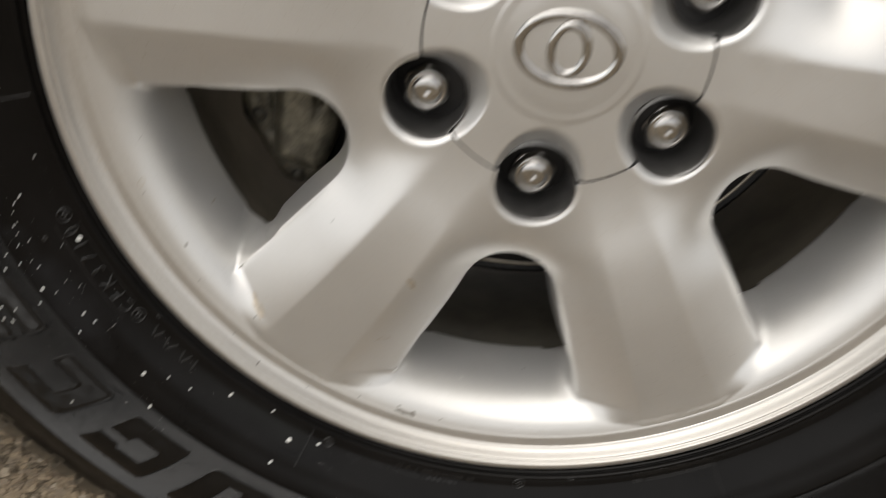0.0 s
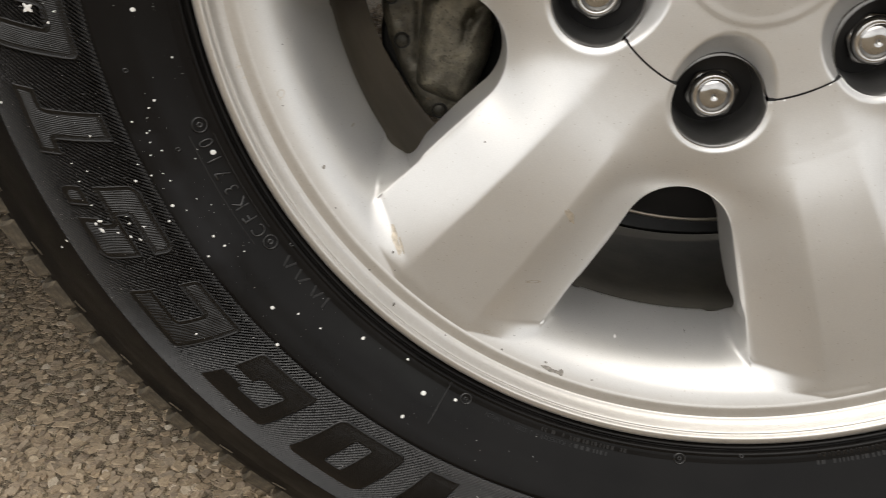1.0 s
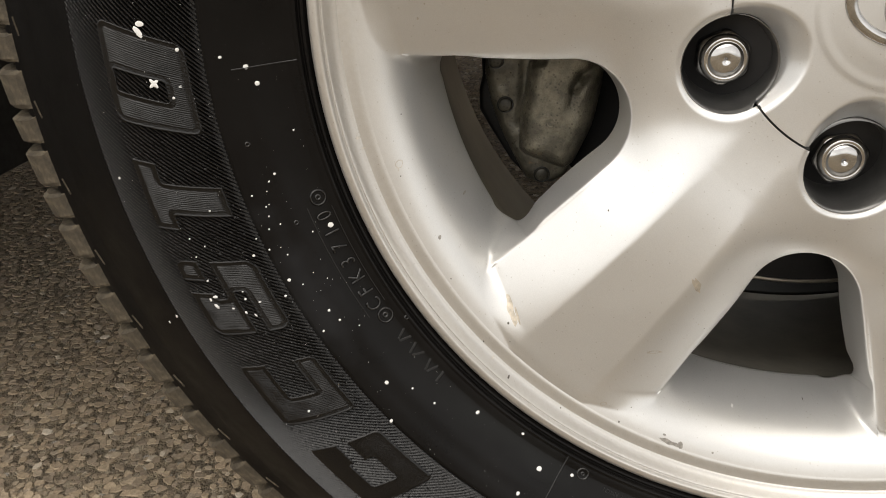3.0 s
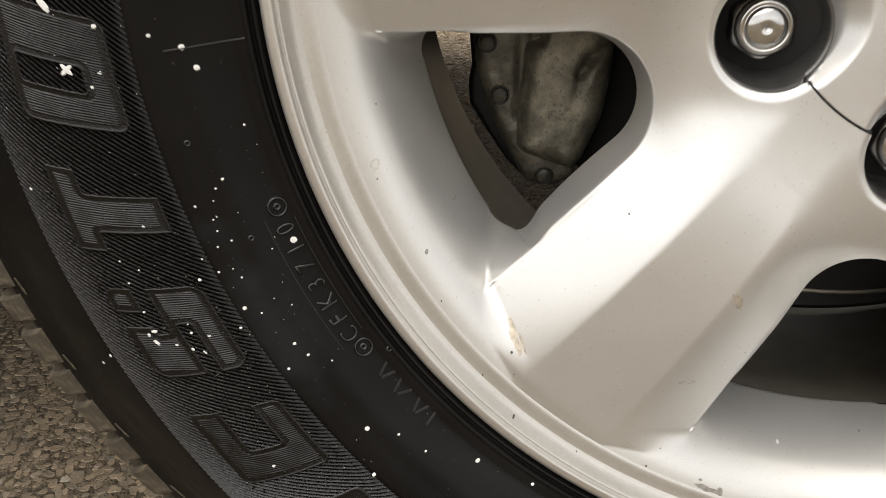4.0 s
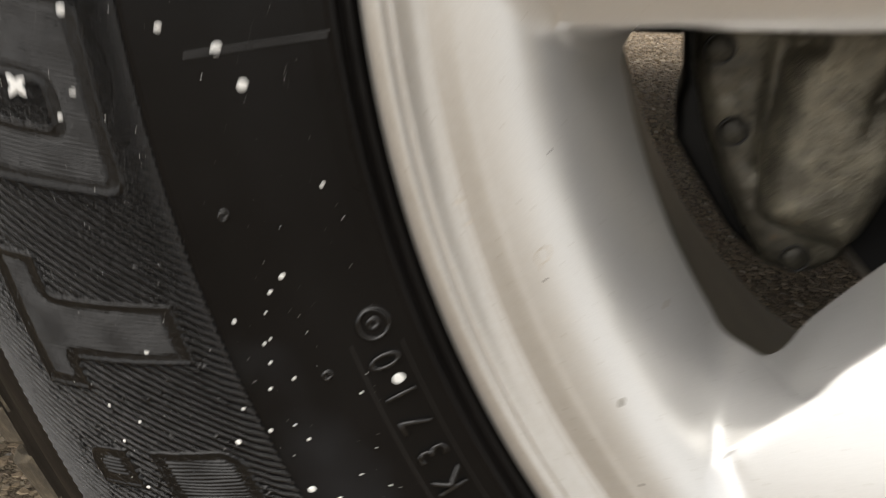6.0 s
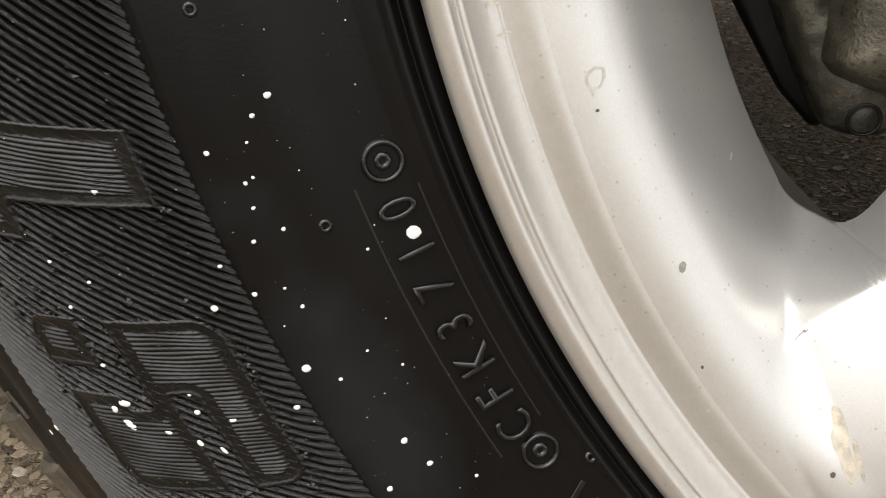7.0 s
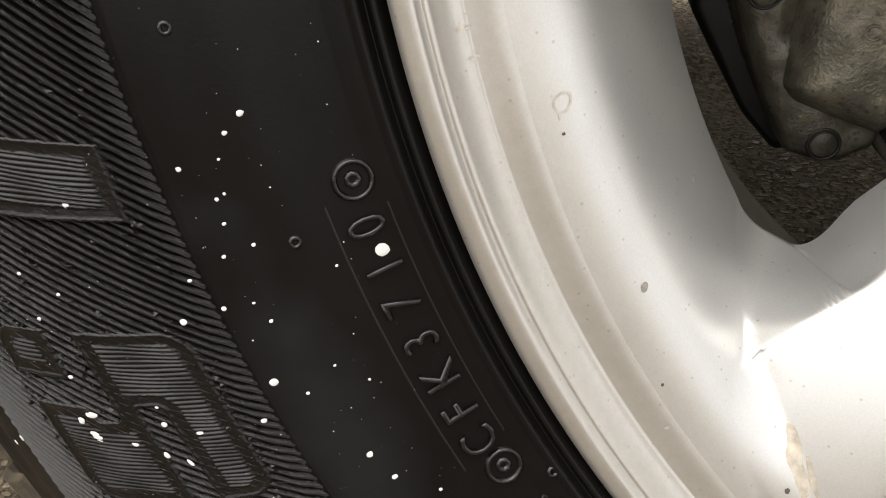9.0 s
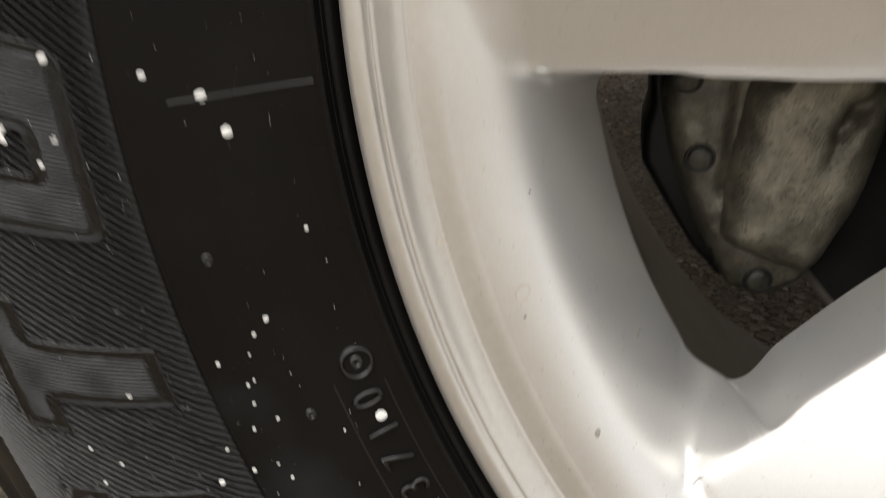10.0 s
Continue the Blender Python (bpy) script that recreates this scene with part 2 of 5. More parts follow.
def pale_patch(k, x, z, sx, sz, spin, tone=(0.0135, 0.0135, 0.0142)):
    """A paler soft-edged place in the colour of the glossy rubber."""
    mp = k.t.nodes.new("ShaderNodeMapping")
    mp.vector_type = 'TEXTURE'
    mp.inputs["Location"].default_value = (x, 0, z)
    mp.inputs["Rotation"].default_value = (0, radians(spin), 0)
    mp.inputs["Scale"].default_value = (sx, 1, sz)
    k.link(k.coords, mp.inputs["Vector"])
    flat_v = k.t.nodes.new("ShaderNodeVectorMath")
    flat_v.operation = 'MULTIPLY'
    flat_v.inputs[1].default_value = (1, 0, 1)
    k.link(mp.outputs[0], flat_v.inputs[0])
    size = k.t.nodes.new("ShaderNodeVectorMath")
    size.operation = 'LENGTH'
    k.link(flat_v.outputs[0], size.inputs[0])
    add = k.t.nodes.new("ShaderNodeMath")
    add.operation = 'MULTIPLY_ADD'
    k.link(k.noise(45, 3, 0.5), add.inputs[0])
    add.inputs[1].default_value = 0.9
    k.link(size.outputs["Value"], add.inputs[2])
    # mask of the paler place: full in the middle, fading outwards
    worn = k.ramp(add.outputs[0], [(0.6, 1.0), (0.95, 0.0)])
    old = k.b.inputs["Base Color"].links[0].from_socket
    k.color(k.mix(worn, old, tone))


pale_patch(RUBBER_K, 0.2665 * math.cos(radians(-151)), 0.2665 * math.sin(radians(-151)), 0.024, 0.08, 151)
pale_patch(RUBBER_K, 0.2475 * math.cos(radians(-126)), 0.2475 * math.sin(radians(-126)), 0.016, 0.1, 126, (0.009, 0.009, 0.0085))
RIDGED_K = m_rubber("ridged_tyre_rubber", 0.0028, 0.2, 0.2, 1300, 0.4)
RIDGED_K.b.inputs["Specular IOR Level"].default_value = 0.58
RIDGED = RIDGED_K.m
SHOULDER_K = m_rubber("dusty_shoulder_rubber", 0.0036, 0.5, 0.12, 700)
SHOULDER_K.b.inputs["Specular IOR Level"].default_value = 0.1
SHOULDER = SHOULDER_K.m
EDGE_K = m_rubber("worn_mark_rubber", 0.003, 0.16, 0.15, 900, 0.3)
EDGE_K.b.inputs["Specular IOR Level"].default_value = 0.4
LETTER_K = m_rubber("ribbed_rubber", 0.0042, 0.22, 0.12, 900)
LETTER_K.b.inputs["Specular IOR Level"].default_value = 0.36
LETTER = LETTER_K.m
TREAD = m_tread()
CHROME = m_chrome()
CAST = m_cast("dirty_cast_iron", 0.56, 0.7, 0.45)
PLATE = m_cast("grimy_casting", 0.34, 0.62, 0.3)
BOLT = m_cast("rusty_bolt_head", 0.17, 0.8, 0.2)
BARREL = m_barrel()
ASPHALT = m_asphalt()
CHIPS = m_chips()
# paint of the nut recesses, a darker tone than the wheel's silver
PITMAT = m_plain("dark_recess_paint", (0.2, 0.196, 0.19), 0.34, 0.8)
BLACK = m_plain("black_underbody_coating", (0.05, 0.047, 0.042), 0.8)
# near-black of bracket and shield, also the painted shade round the bolts
NEAR_BLACK = m_plain("near_black_finish", (0.007, 0.0066, 0.006), 0.5)
EDGE_STEEL = m_plain("edge_highlight_steel", (0.42, 0.38, 0.32), 0.35, 0.8)
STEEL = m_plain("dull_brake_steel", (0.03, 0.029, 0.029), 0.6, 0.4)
FLAP = m_plain("mud_flap_rubber", (0.015, 0.015, 0.015), 0.7)
SPECK = m_plain("white_paint_splash", (0.8, 0.79, 0.76), 0.5, 0.0, 900, 0.08)
SEAL = m_plain("joint_black", (0.02, 0.02, 0.02), 0.6)
PAINT = m_plain("silver_body_paint", (0.55, 0.55, 0.54), 0.3, 0.5)
SCUFF = m_plain("bare_scuffed_metal", (0.6, 0.54, 0.45), 0.5, 0.6, 500, 0.3)
STAIN = m_plain("dried_water_stain", (0.62, 0.58, 0.52), 0.5, 0.6, 600, 0.25)

# ---------------------------------------------------------------- ground
verts, faces = [], []
edges_at = [-900, -60, -8, -3, 3, 8, 60, 900]
for gy in edges_at:
    for gx in edges_at:
        verts.append((gx, gy, GROUND))
for j in range(7):
    for i in range(7):
        faces.append((j * 8 + i, j * 8 + i + 1, j * 8 + i + 9, j * 8 + i + 8))
ground = part_of("ground", verts, faces, ASPHALT, smooth_on=False)
tagged(ground, "weathered grey-brown asphalt with exposed stone chips", "ground", kind="structure")



def stone_chips(x0, x1, y0, y1, pitch, seed, relief=1.0):
    """Angular chips bedded in the ground, one about every pitch metres: past counting, so one mesh."""
    g = np.random.default_rng(seed)
    gx, gy = np.meshgrid(np.arange(x0, x1, pitch), np.arange(y0, y1, pitch * 0.9), indexing="ij")
    n = gx.size
    cx = gx.ravel() + g.uniform(-0.5, 0.5, n) * pitch
    cy = gy.ravel() + g.uniform(-0.5, 0.5, n) * pitch
    size = pitch * (0.34 + 0.4 * g.random(n) ** 1.6)
    long = g.uniform(0.95, 1.28, n)
    turn = g.uniform(0, math.pi, n)
    high = pitch * (0.06 + 0.17 * g.random(n)) * relief
    tip = g.normal(0, 0.16, (n, 2)) * relief
    verts = np.zeros((n, 12, 3))
    for i in range(6):
        a = (i + g.uniform(-0.36, 0.36, n)) * math.pi / 3
        for k, (f, z) in enumerate(((1.12, 0.0), (0.8, 1.0))):
            f = f * g.uniform(0.86, 1.14, n)
            u, v = size * f * long * np.cos(a), size * f / long * np.sin(a)
            lx, ly = u * np.cos(turn) - v * np.sin(turn), u * np.sin(turn) + v * np.cos(turn)
            verts[:, k * 6 + i, 0], verts[:, k * 6 + i, 1] = cx + lx, cy + ly
            verts[:, k * 6 + i, 2] = (high + lx * tip[:, 0] + ly * tip[:, 1]) if k else -0.0015
    faces = []
    for b in range(0, n * 12, 12):
        faces += [(b + i, b + (i + 1) % 6, b + 6 + (i + 1) % 6, b + 6 + i) for i in range(6)]
        faces.append(tuple(b + 6 + i for i in range(6)))
    ob = part_of("stone_chips", verts.reshape(-1, 3).tolist(), faces, CHIPS, ground, "grey-brown crushed stone of the asphalt", False)
    return tagged(ob, kind="stuff")


stone_chips(-1.0, 0.05, -0.12, 0.14, 0.0074, 4)
stone_chips(-1.0, 0.05, -0.12, 0.14, 0.0082, 7)
stone_chips(-1.0, 0.05, 0.14, 0.6, 0.0078, 8, 0.55)
stone_chips(-1.05, 0.3, 0.6, 1.3, 0.0095, 5, 0.6)
stone_chips(-0.5, 0.2, 1.3, 3.1, 0.013, 6)

# ---------------------------------------------------------------- alloy wheel
R_RING, R_HUB, R_LUG, R_PIT = 0.2185, 0.0955, 0.0693, 0.0202
FACE = curve_through([(0.0, 0.0275), (0.035, 0.028), (0.067, 0.0282), (0.09, 0.0258), (0.115, 0.0208), (0.14, 0.0178), (0.165, 0.0174), (0.19, 0.0185), (0.2185, 0.0205)], 4)
HOLE_C = 0.158


def hole_outline():
    """The window's edge in the sector's own plane (x outwards): a rounded triangle."""
    pts = []
    for cx, cy, rad in ((0.1382, 0, 0.0272), (0.1778, 0.0333, 0.0114), (0.1778, -0.0333, 0.0114)):
        pts += [(cx + rad * math.cos(a), cy + rad * math.sin(a)) for a in np.linspace(0, 2 * math.pi, 96, endpoint=False)]
    pts += [(0.1922 * math.cos(a), 0.1922 * math.sin(a)) for a in np.linspace(-radians(10.5), radians(10.5), 25)]
    pts = sorted(set((round(float(x), 6), round(float(y), 6)) for x, y in pts))

    def half(seq):
        out = []
        for p in seq:
            while len(out) > 1 and (out[-1][0] - out[-2][0]) * (p[1] - out[-2][1]) - (out[-1][1] - out[-2][1]) * (p[0] - out[-2][0]) <= 0:
                out.pop()
            out.append(p)
        return out[:-1]

    return half(pts) + half(pts[::-1])


HOLE = hole_outline()


def ray_hit(cx, cy, px, py, poly):
    """Where the line from (cx, cy) to (px, py) leaves the outline."""
    dx, dy = px - cx, py - cy
    best = None
    for (ax, ay), (bx, by) in zip(poly, poly[1:] + poly[:1]):
        ex, ey = bx - ax, by - ay
        den = dx * ey - dy * ex
        if abs(den) < 1e-12:
            continue
        t = ((ax - cx) * ey - (ay - cy) * ex) / den
        s = ((ax - cx) * dy - (ay - cy) * dx) / den
        if t > 0 and -1e-6 <= s <= 1 + 1e-6 and (best is None or t < best):
            best = t
    return cx + dx * best, cy + dy * best


SIDE_SLOPE, SIDE_X, SIDE_Y = 0.4103, 0.1642, 0.04007


def wedge_outline():
    """The window with its two sides run on past the rim."""
    pts = [p for p in HOLE if p[0] < 0.165]
    far = 0.26
    yf = SIDE_Y + SIDE_SLOPE * (far - SIDE_X)
    chain = sorted(pts, key=lambda p: math.atan2(p[1], p[0] - 0.16) % (2 * math.pi))
    return chain + [(far, -yf), (far, yf)]


def dist_outline(x, y, poly):
    best = 9.0
    for (ax, ay), (bx, by) in zip(poly, poly[1:] + poly[:1]):
        ex, ey = bx - ax, by - ay
        t = max(0, min(1, ((x - ax) * ex + (y - ay) * ey) / (ex * ex + ey * ey + 1e-15)))
        best = min(best, math.hypot(x - ax - t * ex, y - ay - t * ey))
    return best


def inside(x, y, poly):
    odd = False
    for (ax, ay), (bx, by) in zip(poly, poly[1:] + poly[:1]):
        if (ay > y) != (by > y) and x < ax + (bx - ax) * (y - ay) / (by - ay):
            odd = not odd
    return odd


WEDGE = wedge_outline()


def soft_min(a, b, k):
    h = max(k - abs(a - b), 0) / k
    return min(a, b) - h * h * k * 0.25


def face_gap(x, y):
    """How far a point lies off the flat of the spokes and the hub."""
    r = math.hypot(x, y)
    sides = []
    for s in (1, -1):
        a = s * radians(30)
        u = abs(-x * math.sin(a) + y * math.cos(a))
        sides.append(u - (0.0042 + 0.078 * r))
    return max(0.0, soft_min(min(sides), r - 0.072, 0.008))


def wheel_height(x, y):
    """Depth of the wheel's outer surface: spokes with sloping flanks, joined to the dished rim."""
    r = math.hypot(x, y)
    base = interp(r, FACE)
    d = dist_outline(x, y, WEDGE)
    edge = 0.0375 - 0.004 * smooth(r, 0.115, 0.15)
    within = inside(x, y, WEDGE)
    roll = smooth(r, 0.197, 0.214)
    off = dist_outline(x, y, HOLE)
    if within:
        # the spoke's side runs on past the window's corner, and sinks to the window's edge in a hollow
        sink = (0.0245 * (1 - math.exp(-d / 0.0014)) + 0.014 * (1 - math.exp(-d / 0.006))) * (1 - (off / (d + off + 1e-9)) ** 1.3)
        spoke = edge + 0.0005 * smooth(r, 0.12, 0.15) + 0.0045 * roll + max(d * (2.6 - 1.0 * roll), sink)
    else:
        g = face_gap(x, y)
        t = g / (g + d + 1e-9)
        soft = (0.0008 + 0.0014 * smooth(0.16 - r, 0, 0.06)) / max(g + d, 0.004)
        k = (math.sqrt(t * t + soft * soft) - soft) / (math.sqrt(1 + soft * soft) - soft)
        k = k ** (1.12 + 0.2 * smooth(0.17 - r, 0, 0.07))
        spoke = base + (edge - base) * k + 0.0005 * max(0.0, 1 - d / 0.003) ** 2 * smooth(r, 0.12, 0.15) + 0.0045 * roll * max(0.0, 1 - d / 0.01) ** 2
    if r < 0.165:
        return spoke
    u = min(1.0, max(0.0, (R_RING - r) / 0.0265))
    near_hole = 1 - smooth(off, 0, 0.014)
    u += (max(0.0, 1 - off / 0.0265) - u) * near_hole
    dish = 0.0205 + 0.0495 * (0.2 * u + 0.8 * ((math.sqrt(u * u + 0.04) - 0.2) / 0.82) ** 2.15)
    near = smooth(R_RING - r, 0.0005, 0.014)
    if within:
        fillet = min(0.007, max(0.0, 0.9 * (dish - edge - 0.0012))) * smooth(off, 0.0, 0.006) + 1e-6
        if d < fillet:
            dish -= fillet - math.sqrt(fillet * fillet - (fillet - d) ** 2)
    return soft_min(spoke, dish, 0.0001 + 0.0035 * smooth(R_RING - r, 0.0005, 0.006) + 0.0065 * near)


def lug_height(x, y):
    d = math.hypot(x - R_LUG, y) - R_PIT
    return wheel_height(x, y) + 0.0014 * (1 - smooth(d, 0, 0.0035)) ** 2


def window_boundary():
    angles = [*np.arange(-30, -24, 0.6), *np.arange(-24, -10, 0.1), *np.arange(-10, 10, 0.6), *np.arange(10, 24, 0.1), *np.arange(24, 30.01, 0.6)]
    pts = [(R_RING * math.cos(radians(a)), R_RING * math.sin(radians(a))) for a in angles]
    pts += [(r * math.cos(radians(30)), r * math.sin(radians(30))) for r in np.linspace(R_RING, R_HUB, 34)[1:-1]]
    pts += [(R_HUB * math.cos(a), R_HUB * math.sin(a)) for a in np.linspace(radians(30), -radians(30), 31)]
    pts += [(r * math.cos(radians(30)), -r * math.sin(radians(30))) for r in np.linspace(R_HUB, R_RING, 34)[1:-1]]
    return pts


def lug_boundary():
    """From one end of the cap's joint round the lug's sector to the other."""
    ri = 0.0674
    ai = math.acos((ri * ri + R_LUG * R_LUG - R_PIT * R_PIT) / (2 * ri * R_LUG))
    half = radians(30)
    pts = [(ri * math.cos(a), ri * math.sin(a)) for a in np.linspace(ai + 1e-4, half, 16)]
    pts += [(r * math.cos(half), r * math.sin(half)) for r in np.linspace(ri, R_HUB, 12)[1:-1]]
    pts += [(R_HUB * math.cos(a), R_HUB * math.sin(a)) for a in np.linspace(half, -half, 31)]
    pts += [(r * math.cos(half), -r * math.sin(half)) for r in np.linspace(R_HUB, ri, 12)[1:-1]]
    pts += [(ri * math.cos(a), -ri * math.sin(a)) for a in np.linspace(half, ai + 1e-4, 16)]
    return pts


def turn2(x, y, a):
    return x * math.cos(a) - y * math.sin(a), x * math.sin(a) + y * math.cos(a)


RIM = [(0.2185, 0.0205), (0.2192, 0.02012), (0.22, 0.01988), (0.2208, 0.01978), (0.222, 0.0197), (0.2246, 0.0196), (0.22492, 0.0195), (0.22505, 0.01915),
       (0.2253, 0.01895), (0.2258, 0.0187), (0.2266, 0.018), (0.2275, 0.0166), (0.2283, 0.0148), (0.2289, 0.0133), (0.2293, 0.0127), (0.22965, 0.0126), (0.2299, 0.01285),
       (0.2301, 0.01275), (0.23035, 0.012), (0.2306, 0.0112), (0.2309, 0.0107), (0.2313, 0.0105), (0.232, 0.0105), (0.2335, 0.0108), (0.2344, 0.0112),
       (0.2351, 0.0118), (0.2354, 0.0128), (0.235, 0.015), (0.233, 0.017)]


def build_wheel():
    wheel = empty("alloy_wheel", 0, 0, ZC)
    tagged(wheel, "silver six-spoke alloy wheel with chrome nuts, lightly scuffed", "wheel")
    # one sector round a window and round a lug pit
    sheet_v, sheet_f, pit_v, pit_f = [], [], [], []
    bound = window_boundary()
    steps = [(k / 68) ** 1.2 for k in range(69)]
    inner = [ray_hit(HOLE_C, 0, px, py, HOLE) for px, py in bound]
    rows = []
    for (hx, hy), (px, py) in zip(inner, bound):
        rows.append([(hx + (px - hx) * t, hy + (py - hy) * t) for t in steps])
    grid_w = [[(x, y, wheel_height(x, y)) for x, y in row] for row in rows]
    bound_l = lug_boundary()
    steps_l = [(k / 30) ** 1.4 for k in range(31)]
    grid_l = []
    for px, py in bound_l:
        d = math.hypot(px - R_LUG, py)
        hx, hy = R_LUG + (px - R_LUG) / d * R_PIT, py / d * R_PIT
        row = []
        for t in steps_l:
            x, y = hx + (px - hx) * t, hy + (py - hy) * t
            out = max(1.0, 0.0674 / math.hypot(x, y))
            row.append((x * out, y * out, lug_height(x * out, y * out)))
        grid_l.append(row)

    def add_grid(grid, a, vv, ff, wrap=True):
        base, n, m = len(vv), len(grid), len(grid[0])
        for row in grid:
            for x, y, h in row:
                X, Z = turn2(x, y, a)
                vv.append((X, h, Z))
        for i in range(n if wrap else n - 1):
            j = (i + 1) % n
            for k in range(m - 1):
                ff.append((base + i * m + k, base + i * m + k + 1, base + j * m + k + 1, base + j * m + k))

    # the window's own wall, and the pit's wall and floor
    wall = []
    for (x, y), row in zip(inner, grid_w):
        h = row[0][2]
        cx, cy = x - HOLE_C, y
        d = math.hypot(cx, cy)
        out = []
        hold = 1 - smooth(math.hypot(x, y), 0.172, 0.186)
        crisp = 1 - smooth(math.hypot(x, y), 0.168, 0.178)
        for k, (inset, depth) in enumerate(((0.0, 0.0), (0.0006, 0.0003), (0.0011, 0.0011), (0.0014, 0.003), (0.0023, 0.35), (0.0034, 0.7), (0.0044, 1.0))):
            back = h + 0.0006 + 0.5 * (0.0598 - h + math.hypot(0.0598 - h, 0.004))
            dep = h + (depth if depth < 0.1 else (back - h) * depth)
            dep = min(max(dep, h), max(h + 0.0004, back))
            inset *= hold * (crisp if depth < 0.1 else 1)
            out.append((x - cx / d * inset, y - cy / d * inset, dep))
        wall.append(out)
    grid_w = [side[:0:-1] + row for side, row in zip(wall, grid_w)]
    pit = []
    for q in np.linspace(0, 2 * math.pi, 72, endpoint=False):
        cx, cy = math.cos(q), math.sin(q)
        x, y = R_LUG + R_PIT * cx, R_PIT * cy
        h = lug_height(x, y) + (0.012 if math.hypot(x, y) < 0.067 else 0)
        out = [(x, y, h)]
        for rr, dep in ((0.0199, 0.002), (0.0194, 0.006), (0.0184, 0.016), (0.0176, 0.027), (0.016, 0.0305), (0.0125, 0.032), (0.0, 0.032)):
            out.append((R_LUG + cx * rr, cy * rr, max(h, 0.028) * 0.3 + 0.027 * 0.7 + dep))
        pit.append(out)
    for s in range(6):
        a = LUG + s * SIX
        add_grid(grid_w, a, sheet_v, sheet_f)
        add_grid(grid_l, a, sheet_v, sheet_f, False)
    bm = bmesh.new()
    mesh = bpy.data.meshes.new("tmp")
    mesh.from_pydata(sheet_v, [], sheet_f)
    bm.from_mesh(mesh)
    bpy.data.meshes.remove(mesh)
    bmesh.ops.remove_doubles(bm, verts=bm.verts[:], dist=2e-5)
    bmesh.ops.recalc_face_normals(bm, faces=bm.faces[:])
    spokes = part("spoke_face", bm, SILVER, wheel)
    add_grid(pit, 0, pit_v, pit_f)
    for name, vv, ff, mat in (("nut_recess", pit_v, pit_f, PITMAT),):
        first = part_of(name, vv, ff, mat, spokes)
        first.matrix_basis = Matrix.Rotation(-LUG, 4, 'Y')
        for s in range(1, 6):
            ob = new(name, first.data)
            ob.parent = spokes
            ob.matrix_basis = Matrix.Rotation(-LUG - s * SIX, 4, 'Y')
    # rim lip: flat flange, thin groove, rounded bead, flat ring
    part_of("rim_lip", *revolve(RIM, 300), SILVER, wheel, "silver rim lip with dust film")
    inner_side = [(0.1923, 0.0695), (0.193, 0.074), (0.195, 0.082), (0.1975, 0.1), (0.1985, 0.17), (0.2065, 0.19), (0.212, 0.222), (0.228, 0.226),
                  (0.235, 0.227), (0.2354, 0.229), (0.231, 0.231), (0.216, 0.226), (0.21, 0.205), (0.208, 0.17), (0.206, 0.1), (0.2, 0.08), (0.194, 0.0725)]
    part_of("barrel", *revolve(inner_side, 160), BARREL, wheel, "brown brake-dusted inner wheel barrel")
    # valve-side balance and hub behind the cap
    hub = [(0.0, 0.04), (0.045, 0.041), (0.05, 0.043), (0.064, 0.05), (0.1, 0.064), (0.105, 0.07), (0.1, 0.09), (0.0, 0.09)]
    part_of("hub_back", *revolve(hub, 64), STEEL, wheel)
    return wheel


def cap_shape():
    """The cap's edge in one sixth: a circle with a round bite for the nut."""
    rc, cut = 0.0665, R_PIT + 0.0002
    a0 = math.asin(cut / R_LUG)
    pts = []
    for a in np.linspace(-radians(30), radians(30), 73)[:-1]:
        r = rc
        if abs(a) < a0:
            r = min(rc, R_LUG * math.cos(a) - math.sqrt(max(0, cut * cut - (R_LUG * math.sin(a)) ** 2)))
        pts.append((r * math.cos(a), r * math.sin(a)))
    return pts


